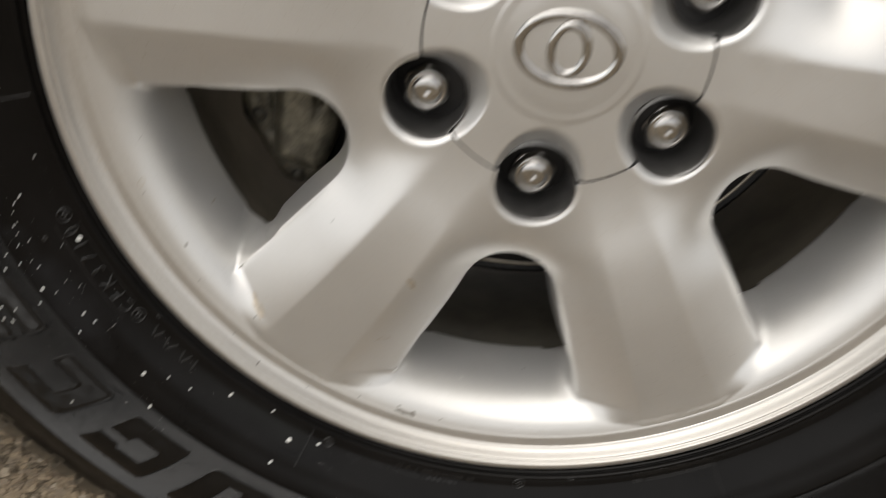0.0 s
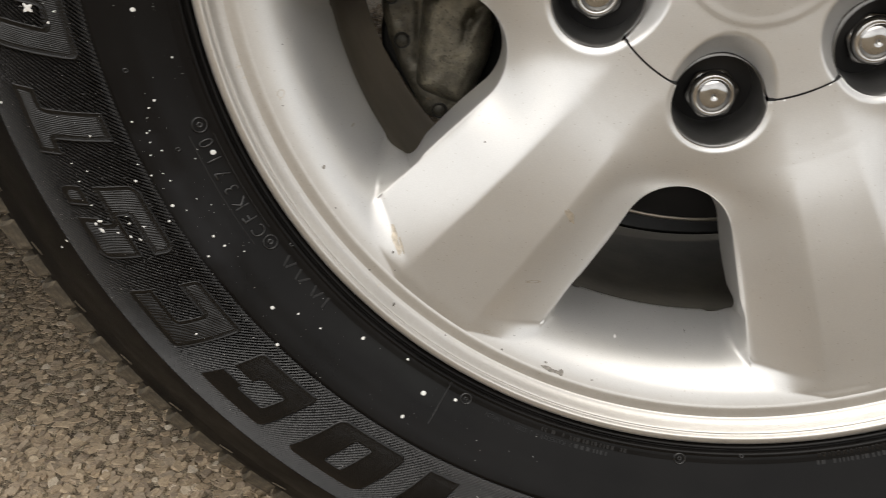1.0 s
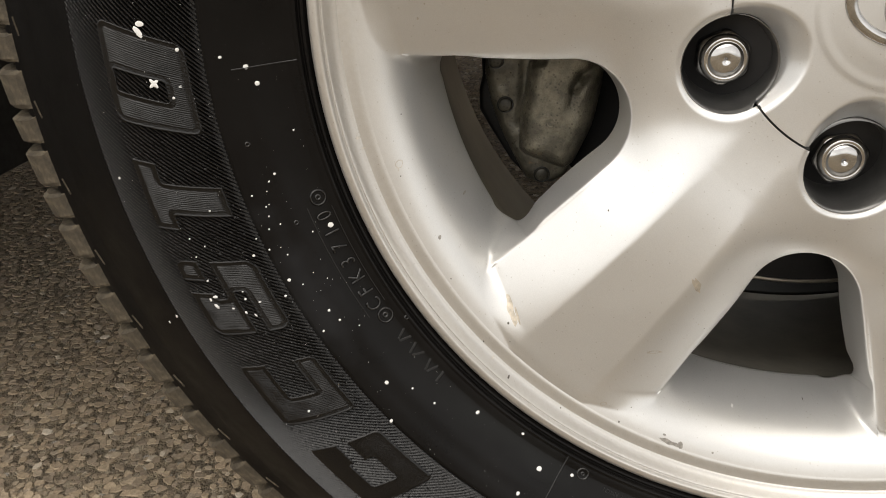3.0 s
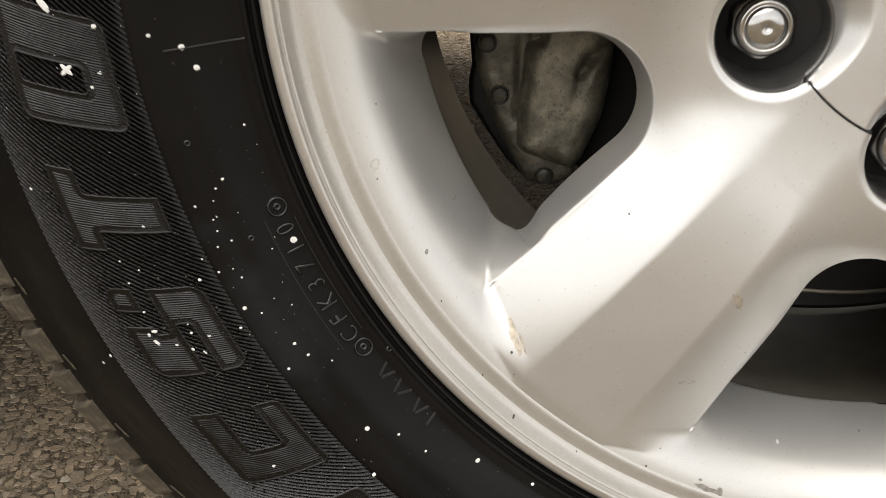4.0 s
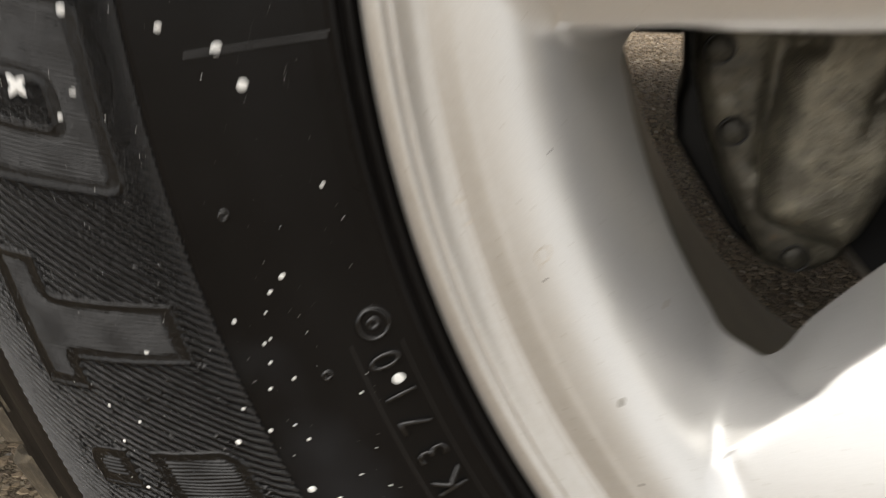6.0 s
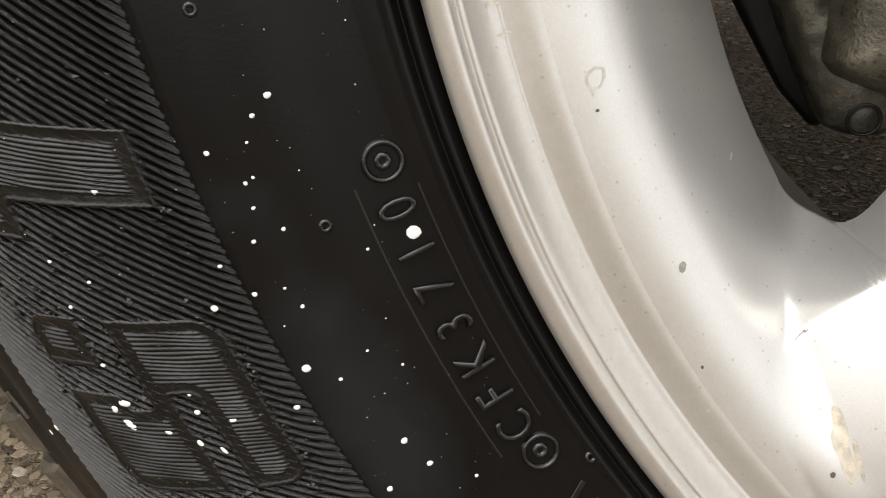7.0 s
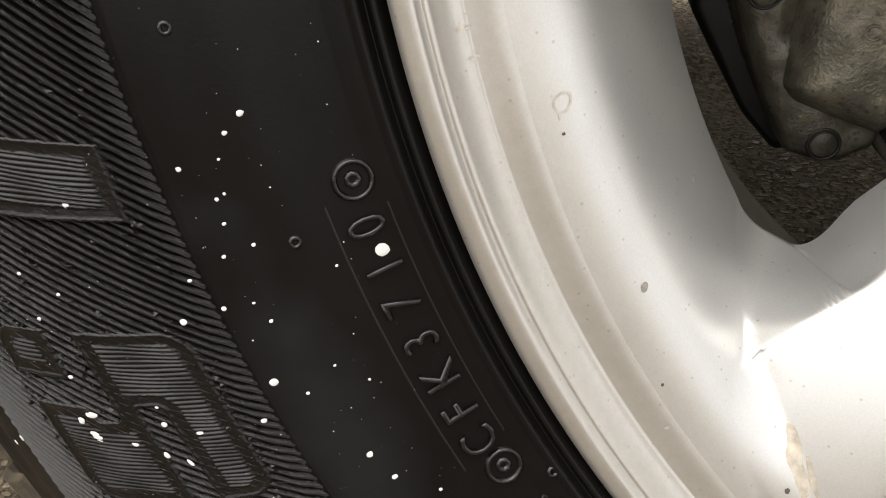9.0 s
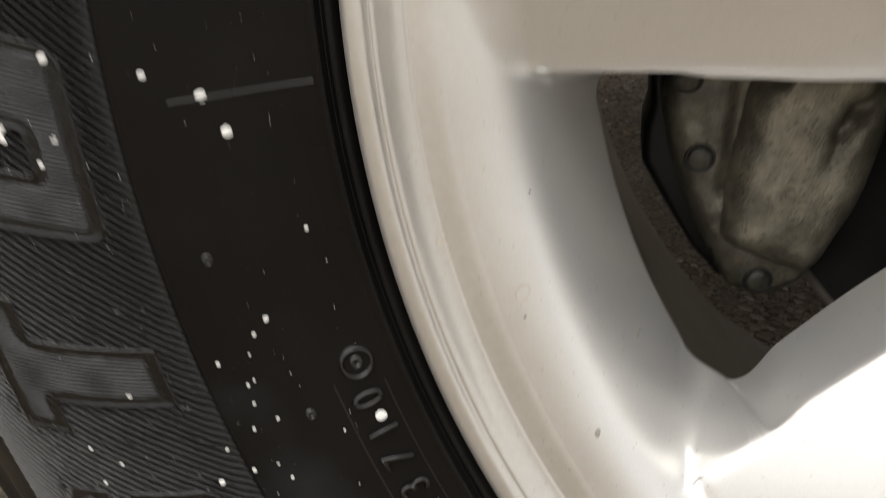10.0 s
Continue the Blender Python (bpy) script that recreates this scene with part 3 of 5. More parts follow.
def build_cap(wheel):
    cap = empty("centre_cap")
    cap.parent = wheel
    cap["label"] = "silver centre cap with an oval chrome badge"
    verts, faces = [], []
    outline = []
    for s in range(6):
        a = LUG + s * SIX
        for x, y in cap_shape():
            outline.append((x, y, a))
    n = len(outline)
    fr = [*np.linspace(0, 0.03, 9), *np.linspace(0.0315, 0.0662, 36), 0.0664, 0.0665]
    m = len(fr)
    for x, y, a in outline:
        edge = math.hypot(x, y)
        for f in fr:
            r = min(f, edge)
            px, py = x / edge * r, y / edge * r
            h = interp(r, FACE) - 0.0006
            # a scoop that widens each nut's recess towards the badge
            e = math.hypot((px - R_LUG) / (0.031 if px < R_LUG else 0.024), py / 0.0235)
            if e < 1:
                h += 0.032 * (math.sqrt((1 - e) ** 2 + 0.0003) - 0.0173)
            # a shallow ring round the badge
            h += 0.0005 * smooth(r, 0.034, 0.036) - 0.0007 * (1 - smooth(r, 0.026, 0.0275))
            X, Z = turn2(px, py, a)
            verts.append((X, h, Z))
        X, Z = turn2(x, y, a)
        verts.append((X, 0.058, Z))
    m += 1
    for i in range(n):
        j = (i + 1) % n
        for k in range(m - 1):
            faces.append((i * m + k, i * m + k + 1, j * m + k + 1, j * m + k))
    bm = bmesh.new()
    mesh = bpy.data.meshes.new("tmp")
    mesh.from_pydata(verts, [], faces)
    bm.from_mesh(mesh)
    bpy.data.meshes.remove(mesh)
    bmesh.ops.remove_doubles(bm, verts=bm.verts[:], dist=1e-6)
    bmesh.ops.recalc_face_normals(bm, faces=bm.faces[:])
    part("cap_disc", bm, SILVER, cap)
    # dark joint round the cap
    jv, jf = [], []
    for q in np.linspace(-12.7, 12.7, 18):
        for r in (0.0662, 0.068):
            jv.append(polar(r, radians(q), interp(r, FACE) + 0.0016))
    for k in range(17):
        jf.append((2 * k, 2 * k + 1, 2 * k + 3, 2 * k + 2))
    first = part_of("joint", jv, jf, SEAL, cap)
    for s in range(6):
        ob = first if s == 0 else new("joint", first.data)
        ob.parent = cap
        ob.matrix_basis = Matrix.Rotation(-LUG - SIX / 2 - s * SIX, 4, 'Y')
    # the oval badge: a chrome oval ring with a plain oval inside
    def oval_ring(name, a, b, w, cx, cz, tilt, mat):
        vv, ff = [], []
        prof = [(-1, 0.0), (-0.8, -0.0013), (-0.2, -0.002), (0.4, -0.0019), (0.85, -0.0012), (1, 0.0)]
        N = 72
        for i in range(N):
            t = 2 * math.pi * i / N
            for u, dy in prof:
                x, z = (a + u * w) * math.cos(t), (b + u * w) * math.sin(t)
                X, Z = turn2(x, z, tilt)
                vv.append((cx + X, interp(math.hypot(X, Z), FACE) - 0.0008 + dy, cz + Z))
        for i in range(N):
            j = (i + 1) % N
            for k in range(5):
                ff.append((i * 6 + k, i * 6 + k + 1, j * 6 + k + 1, j * 6 + k))
        return part_of(name, vv, ff, mat, cap)
    tilt = LUG - radians(180) - radians(30)
    ring_ob = oval_ring("badge_ring", 0.0232, 0.0158, 0.0026, 0, 0, tilt, CHROME)
    ring_ob["label"] = "worn chrome oval badge"
    oval_ring("badge_oval", 0.0082, 0.0112, 0.0023, 0, 0, tilt, CHROME)
    return cap


def build_nut(wheel):
    """A closed chrome nut on its washer flange, along the y axis, its end at y = 0."""
    nut = empty("wheel_nut")
    nut.parent = wheel
    nut["label"] = "chrome closed-end wheel nut"
    dome = [(0.0, 0.0012), (0.0004, 0.001), (0.0009, 0.0002), (0.0025, 0.0001), (0.0045, 0.0004), (0.006, 0.001), (0.0068, 0.0016), (0.0072, 0.0021), (0.0075, 0.0019), (0.0079, 0.0017), (0.0086, 0.002), (0.0094, 0.0028), (0.0098, 0.0038), (0.0099, 0.005)]
    part_of("dome", *revolve([(r * 1.06, y) for r, y in dome], 40), CHROME, nut)
    vv, ff = [], []
    rings = [(0.0099, 0.0048, 1), (0.0106, 0.005, 0.7), (0.0112, 0.0062, 0.0), (0.0109, 0.0078, 0), (0.0108, 0.02, 0), (0.0104, 0.0208, 0.5), (0.014, 0.022, 1), (0.0145, 0.0235, 1), (0.0145, 0.026, 1)]
    N = 60
    for i in range(N):
        t = 2 * math.pi * i / N
        c = math.cos(((t + math.pi / 6) % (math.pi / 3)) - math.pi / 6)
        for r, y, rnd in rings:
            hexr = min(0.0106 / c, 0.01165)
            R = r * rnd + hexr * (r / 0.0108) * (1 - rnd)
            vv.append(polar(R, t, y))
    m = len(rings)
    for i in range(N):
        j = (i + 1) % N
        for k in range(m - 1):
            ff.append((i * m + k, i * m + k + 1, j * m + k + 1, j * m + k))
    part_of("hex_body", vv, ff, CHROME, nut)
    return nut


wheel = build_wheel()
cap = build_cap(wheel)
nut = build_nut(wheel)
NUT_Y = 0.041
for s in range(6):
    a = LUG + s * SIX
    m = pose(R_LUG * math.cos(a), NUT_Y, R_LUG * math.sin(a), 0, 17 * s, 0)
    if s == 0:
        nut.matrix_basis = m
    else:
        copy_thing(nut, m)

# ---------------------------------------------------------------- tyre
SIDE = [(0.2335, 0.0165), (0.2358, 0.0138), (0.2368, 0.0118), (0.2376, 0.0112), (0.2384, 0.0118), (0.2389, 0.0118), (0.2396, 0.0098), (0.2404, 0.0094),
        (0.2412, 0.0095), (0.2418, 0.0093), (0.2426, 0.009), (0.2435, 0.0087), (0.2444, 0.0084), (0.2452, 0.0081),
        (0.2479, 0.0068), (0.2535, 0.0038), (0.259, 0.0006), (0.265, -0.0022), (0.2705, -0.0048), (0.28, -0.0085), (0.2925, -0.0118), (0.304, -0.0128),
        (0.313, -0.0118), (0.322, -0.0088), (0.331, -0.004), (0.341, 0.0028), (0.351, 0.0105), (0.3605, 0.0185)]
SIDE_S = curve_through(SIDE, 3)
BAND_IN, BAND_OUT = 0.2726, 0.3262


def side_y(r):
    return interp(r, SIDE_S)


def build_tyre():
    tyre = empty("tyre", 0, 0, ZC)
    tyre.matrix_basis = pose(0, 0, ZC)
    tagged(tyre, "black radial tyre, glossy sidewall with raised marks and white paint specks", "tyre")
    smooth_in = [p for p in SIDE_S if p[0] <= BAND_IN] + [(BAND_IN, side_y(BAND_IN)), (BAND_IN + 0.0016, side_y(BAND_IN + 0.0016)), (BAND_IN + 0.002, side_y(BAND_IN) + 0.0012)]
    part_of("bead_sidewall", *revolve(smooth_in, 360), RUBBER, tyre, "glossy black smooth inner sidewall")
    outer = [(BAND_OUT - 0.0004, side_y(BAND_OUT) + 0.0012), (BAND_OUT, side_y(BAND_OUT))] + [p for p in SIDE_S if p[0] > BAND_OUT] + \
            [(0.3675, 0.0222), (0.374, 0.0256), (0.3785, 0.031), (0.382, 0.038), (0.386, 0.048), (0.389, 0.08), (0.39, 0.12), (0.389, 0.16), (0.386, 0.195), (0.378, 0.212),
             (0.36, 0.225), (0.33, 0.245), (0.3, 0.252), (0.27, 0.247), (0.248, 0.236), (0.2365, 0.228)]
    part_of("shoulder", *revolve(outer, 300, flatten=True), SHOULDER, tyre, "matt black dusty tyre shoulder")
    # the band of fine slanting ridges, one grid line along each ridge
    ridges, per, rad = 880, 5, 14
    verts, faces = [], []
    for i in range(ridges * per):
        # crisp ridges, blended to a broad slope low on the tyre, shaped to look brighter there
        deg = (360 * i / (ridges * per) + 180) % 360 - 180
        worn = smooth(deg, -146, -124)
        lift = 0.0012 * (0.0, 0.55, 1.0, 0.95, 0.4)[i % per] * (1 - worn) + 0.00115 * (0.0, 0.32, 0.68, 1.0, 0.5)[i % per] * worn
        for k in range(rad + 1):
            r = BAND_IN + (BAND_OUT - BAND_IN) * k / rad
            th = 2 * math.pi * i / (ridges * per) + SLANT * math.log(r / BAND_IN)
            fade = smooth(r, BAND_IN, BAND_IN + 0.004)
            verts.append(polar(r, th, side_y(r) + 0.0004 - lift * fade))
    m, n = rad + 1, ridges * per
    for i in range(n):
        j = (i + 1) % n
        for k in range(rad):
            faces.append((i * m + k, i * m + k + 1, j * m + k + 1, j * m + k))
    part_of("ridged_band", verts, faces, RIDGED, tyre, "band of fine slanting ridges", False)
    return tyre


SLANT = -1.15


def mark_gap(x, y, w, h, rad, cuts):
    """How far points lie inside a plain rounded block with box-shaped cuts; x and y are arrays in metres."""
    def block(x0, y0, x1, y1, rad):
        qx, qy = np.abs(x - (x0 + x1) / 2) - (x1 - x0) / 2 + rad, np.abs(y - (y0 + y1) / 2) - (y1 - y0) / 2 + rad
        return np.hypot(np.maximum(qx, 0), np.maximum(qy, 0)) + np.minimum(np.maximum(qx, qy), 0) - rad
    gap = block(0, 0, w, h, rad)
    for u0, v0, u1, v1 in cuts:
        # a cut that reaches the block's edge runs out past it
        x0, x1 = (u0 * w if u0 > 0 else -0.01), (u1 * w if u1 < 1 else w + 0.01)
        y0, y1 = (v0 * h if v0 > 0 else -0.01), (v1 * h if v1 < 1 else h + 0.01)
        gap = np.maximum(gap, -block(x0, y0, x1, y1, 0.0009))
    return -gap


MARK_R0, MARK_R1, MARK_SHEAR = 0.2796, 0.3118, 2.4
MARK_PROFILE = ((-0.0004, -0.0004), (0.0, 0.0004), (0.0003, 0.00095), (0.0006, 0.00105), (0.0011, 0.0008), (0.0024, 0.0007), (0.0026, 0.0008), (0.0029, 0.00095))

FLAT_PROFILE = ((-0.0004, -0.0004), (0.0, 0.0005), (0.0004, 0.001), (0.0008, 0.00112), (0.0019, 0.00105))


def raised_mark(tyre, a0, a1, rad, cuts, step, profile, rib):
    """A plain raised shape in the band: a rolled edge, a smooth moat and a ribbed floor. Angles in degrees."""
    w, h = radians(a1 - a0) * 0.2955, MARK_R1 - MARK_R0
    nx, ny = int((w + 0.0008) / step) + 2, int((h + 0.0008) / step) + 2
    x, y = np.meshgrid(np.arange(nx) * step - 0.0004, np.arange(ny) * step - 0.0004, indexing="ij")
    s = mark_gap(x, y, w, h, rad, cuts)
    rough = 0.00016 * (np.sin(x * 2310 + 3 * np.sin(y * 1490)) * np.sin(y * 2770 + 2 * np.sin(x * 1130 + a0)))
    s = s + rough
    lift = np.interp(s, [p[0] for p in profile], [p[1] for p in profile])
    slope = radians(66)
    across = (x + radians(MARK_SHEAR) * 0.2955 * (0.5 - y / h)) * math.sin(slope) + y * math.cos(slope) + 0.00012 * np.sin(x * 900 + y * 400)
    worn = 0.75 + 0.25 * np.sin(x * 420 + a0) * np.sin(y * 510 + 2 * a0)
    ribs = np.abs(np.sin(across * math.pi / 0.0008)) * worn
    floor = np.clip((s - 0.0025) / 0.0004, 0, 1)
    lift = lift + rib * floor * (ribs - 0.5)
    r = MARK_R0 + y
    th = np.radians(a0 + MARK_SHEAR * (0.5 - y / h)) + x / 0.2955
    depth = np.interp(r, [p[0] for p in SIDE_S], [p[1] for p in SIDE_S]) - lift
    co = np.stack([r * np.cos(th), depth, r * np.sin(th)], axis=-1).reshape(-1, 3)
    keep = (s > -0.0004)
    keep = keep[:-1, :-1] | keep[1:, :-1] | keep[:-1, 1:] | keep[1:, 1:]
    i, k = np.nonzero(keep)
    quads = np.stack([i * ny + k, i * ny + k + 1, (i + 1) * ny + k + 1, (i + 1) * ny + k], axis=-1)
    used = np.unique(quads)
    index = np.full(len(co), -1)
    index[used] = np.arange(len(used))
    inner = floor.reshape(-1)[quads].mean(axis=1) > 0.4
    ob = part_of("raised_mark", co[used].tolist(), index[quads].tolist(), EDGE_K.m, tyre)
    ob.data.materials.append(LETTER)
    ob.data.polygons.foreach_set("material_index", inner.astype(int).tolist())
    return ob


tyre = build_tyre()
MARKS = ((-176.2, -168.7, 0.004, ((0.46, 0.3, 0.67, 0.88),)),
         (-165.8, -160.0, 0.001, ((0.0, 0.0, 0.28, 0.69), (0.76, 0.0, 1.0, 0.69))),
         (-157.3, -150.1, 0.005, ((0.0, 0.55, 0.5, 0.69), (0.27, 0.55, 0.42, 1.0), (0.42, 0.31, 1.0, 0.43))),
         (-146.9, -140.3, 0.003, ((0.0, 0.29, 0.56, 0.63),)),
         (-137.4, -130.1, 0.003, ((0.34, 0.33, 0.74, 0.68), (0.0, 0.46, 0.4, 0.6))),
         (-127.1, -119.2, 0.005, ((0.38, 0.2, 0.6, 0.75),)),
         (-116.7, -113.2, 0.001, ()),
         (-110.2, -102.6, 0.004, ((0.35, 0.3, 0.62, 0.72),)),
         (-100.2, -92.4, 0.004, ((0.35, 0.3, 0.62, 0.72),)),
         (172.6, 180.0, 0.003, ((0.4, 0.3, 0.62, 1.0),)),
         (163.8, 170.6, 0.003, ((0.0, 0.3, 0.6, 0.64),)))
for a0, a1, rad, cuts in MARKS:
    fine = -177 < a0 < -138
    raised_mark(tyre, a0, a1, rad, cuts, 0.00015 if fine else 0.00024, MARK_PROFILE if fine else FLAT_PROFILE, (0.0005 if a0 < -150 else 0.0003) if fine else 0.00012)
# torn crumbs of rubber along the edges of the marks
vv, ff = [], []
g = random.Random(21)
for _ in range(1500):
    a0, a1, _, _ = MARKS[g.choice((0, 1, 1, 2, 2, 2, 2, 3, 4))]
    pick = g.random()
    if pick < 0.5:
        r, deg = g.choice((MARK_R0, MARK_R1)) + g.gauss(0, 0.0012), g.uniform(a0 - 0.6, a1 + 0.6)
    elif pick < 0.8:
        r, deg = g.uniform(MARK_R0, MARK_R1), g.choice((a0, a1)) + g.gauss(0, 0.4)
    else:
        r, deg = g.uniform(0.291, 0.315), g.gauss(-157.5, 3.2)
    deg += MARK_SHEAR * (0.5 - (r - MARK_R0) / (MARK_R1 - MARK_R0))
    th = radians(deg)
    rad = 0.00018 + 0.00055 * g.random() ** 3
    c = len(vv)
    base = side_y(r) - 0.0006
    for i in range(4):
        q = g.random() + i * math.pi / 2
        w = rad * g.uniform(0.6, 1.5)
        vv.append((r * math.cos(th) + w * math.cos(q), base + 0.0003, r * math.sin(th) + w * math.sin(q)))
    vv.append((r * math.cos(th), base - rad * g.uniform(0.5, 1.1), r * math.sin(th)))
    ff += [(c + i, c + (i + 1) % 4, c + 4) for i in range(4)]
crumbs = part_of("torn_rubber", vv, ff, EDGE_K.m, tyre, "", False)
crumbs["kind"] = "stuff"

# tread blocks of the outer shoulder row: long and short ones in turn
PITCH = 2 * math.pi / 63


def block_mesh(w, tick):
    """One lug of the tread about angle 0, half w wide: a sloping roof at one end, a hollowed end at the other."""
    vv, ff = [], []
    prof = [(0.3715, 0.0242), (0.375, 0.0254), (0.3805, 0.0274), (0.3866, 0.0318), (0.3908, 0.0372), (0.3945, 0.0465), (0.397, 0.072), (0.38, 0.074)]
    cols = [(-1.0, 0.011, 0.008), (-0.97, 0.001, 0.0008), (-0.8, -0.0008, -0.0006), (0.55, 0.0, 0.0), (0.72, 0.0012, 0.0008), (0.95, 0.0046, 0.003), (1.0, 0.012, 0.009)]
    for u, low, into in cols:
        for k, (r, y) in enumerate(prof):
            f = min(1.0, k / 2)
            vv.append(polar(r - low * f, u * w, y + into * f))
    m = len(prof)
    for i in range(len(cols) - 1):
        for k in range(m - 1):
            ff.append((i * m + k, (i + 1) * m + k, (i + 1) * m + k + 1, i * m + k + 1))
    if tick:
        # a thin raised moulding line beside the lug
        c = len(vv)
        for u in (0.35, 1.15):
            r = 0.3668 + 0.0022 * (1.15 - u)
            y = side_y(0.3605) + (r - 0.3605) * 0.52
            vv += [polar(r - 0.0004, u * w, y), polar(r, u * w, y - 0.0008), polar(r + 0.0005, u * w, y)]
        ff += [(c, c + 3, c + 4, c + 1), (c + 1, c + 4, c + 5, c + 2)]
    me = bpy.data.meshes.new("tread_block")
    me.from_pydata(vv, [], ff)
    me.materials.append(TREAD)
    return me


long_block, short_block = block_mesh(PITCH * 0.272, True), block_mesh(PITCH * 0.195, False)
for i in range(126):
    a = PITCH * (i // 2 + (0.49 if i % 2 else 0.0))
    if 0.395 * math.sin(a) < -0.381:
        continue
    ob = new("tread_block", short_block if i % 2 else long_block)
    ob.parent = tyre
    ob.matrix_basis = Matrix.Rotation(-a, 4, 'Y')
# the ribs across the rest of the tread
vv, ff = [], []
for y0, y1 in ((0.08, 0.112), (0.118, 0.132), (0.138, 0.17), (0.176, 0.21)):
    v2, f2 = revolve([(0.385, y0), (0.3975, y0 + 0.001), (0.398, (y0 + y1) / 2), (0.3975, y1 - 0.001), (0.384, y1)], 200, flatten=True)
    b = len(vv)
    vv += v2
    ff += [tuple(b + i for i in f) for f in f2]
part_of("tread_ribs", vv, ff, TREAD, tyre)

# ---------------------------------------------------------------- brake behind the spokes
def build_brake():
    brake = empty("disc_brake", 0, 0, ZC)
    tagged(brake, "grey cast disc brake caliper with dark disc behind the wheel", "brake")
    disc = [(0.06, 0.085), (0.085, 0.085), (0.088, 0.112), (0.158, 0.113), (0.1595, 0.1145), (0.1595, 0.123), (0.158, 0.1245), (0.1595, 0.128), (0.1595, 0.138), (0.158, 0.139), (0.06, 0.139)]
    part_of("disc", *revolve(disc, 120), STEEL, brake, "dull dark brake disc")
    # thin ring of brighter steel that draws the highlight along the disc's edge
    lip = [(0.1572, 0.1128), (0.1578, 0.1122), (0.159, 0.1124), (0.1597, 0.1134), (0.1596, 0.1142)]
    part_of("disc_edge", *revolve(lip, 120), EDGE_STEEL, brake, "bright worn edge of the disc")
    shield = [(0.06, 0.1455), (0.16, 0.1455), (0.172, 0.144), (0.178, 0.1405), (0.18, 0.1405), (0.174, 0.1465), (0.162, 0.148), (0.06, 0.148)]
    part_of("dust_shield", *revolve(shield, 60, radians(-127), radians(-25)), NEAR_BLACK, brake, "black splash shield")
    return brake


brake = build_brake()


def slab(outline, y_front, y_back, bevel, corner=0.35, inset=0.006):
    """A cast plate: outline in (r, degrees), corners cut round, its edge rounded towards the front."""
    pts = [Vector((r * math.cos(radians(a)), r * math.sin(radians(a)))) for r, a in outline]
    loop = []
    n = len(pts)
    for i in range(n):
        p0, p1, p2 = pts[i - 1], pts[i], pts[(i + 1) % n]
        a, c = p1.lerp(p0, corner), p1.lerp(p2, corner)
        for t in np.linspace(0, 1, 5):
            t = float(t)
            loop.append(a * (1 - t) ** 2 + p1 * (2 * t * (1 - t)) + c * t * t)
    mid = sum(loop, Vector((0, 0))) / len(loop)
    rows = [(0.0, y_back), (0.0, y_front + bevel), (0.12, y_front + bevel * 0.62), (0.35, y_front + bevel * 0.3), (0.65, y_front + bevel * 0.08), (1.0, y_front)]
    vv, ff = [], []
    for f, y in rows:
        for p in loop:
            q = p + (mid - p).normalized() * min(inset * f, (mid - p).length * 0.9)
            vv.append((q.x, y, q.y))
    L = len(loop)
    for k in range(len(rows) - 1):
        for i in range(L):
            j = (i + 1) % L
            ff.append((k * L + i, k * L + j, (k + 1) * L + j, (k + 1) * L + i))
    ff.append(tuple((len(rows) - 1) * L + i for i in range(L)))
    return vv, ff


part_of("caliper_bracket", *slab([(0.172, -186), (0.1775, -166), (0.1802, -161.4), (0.184, -159.3), (0.1876, -156.1), (0.1862, -152.9), (0.1846, -146), (0.182, -141.5), (0.168, -140), (0.152, -142), (0.15, -150), (0.14, -186)], 0.124, 0.152, 0.003, 0.12, 0.003), NEAR_BLACK, brake, "black greasy caliper bracket")


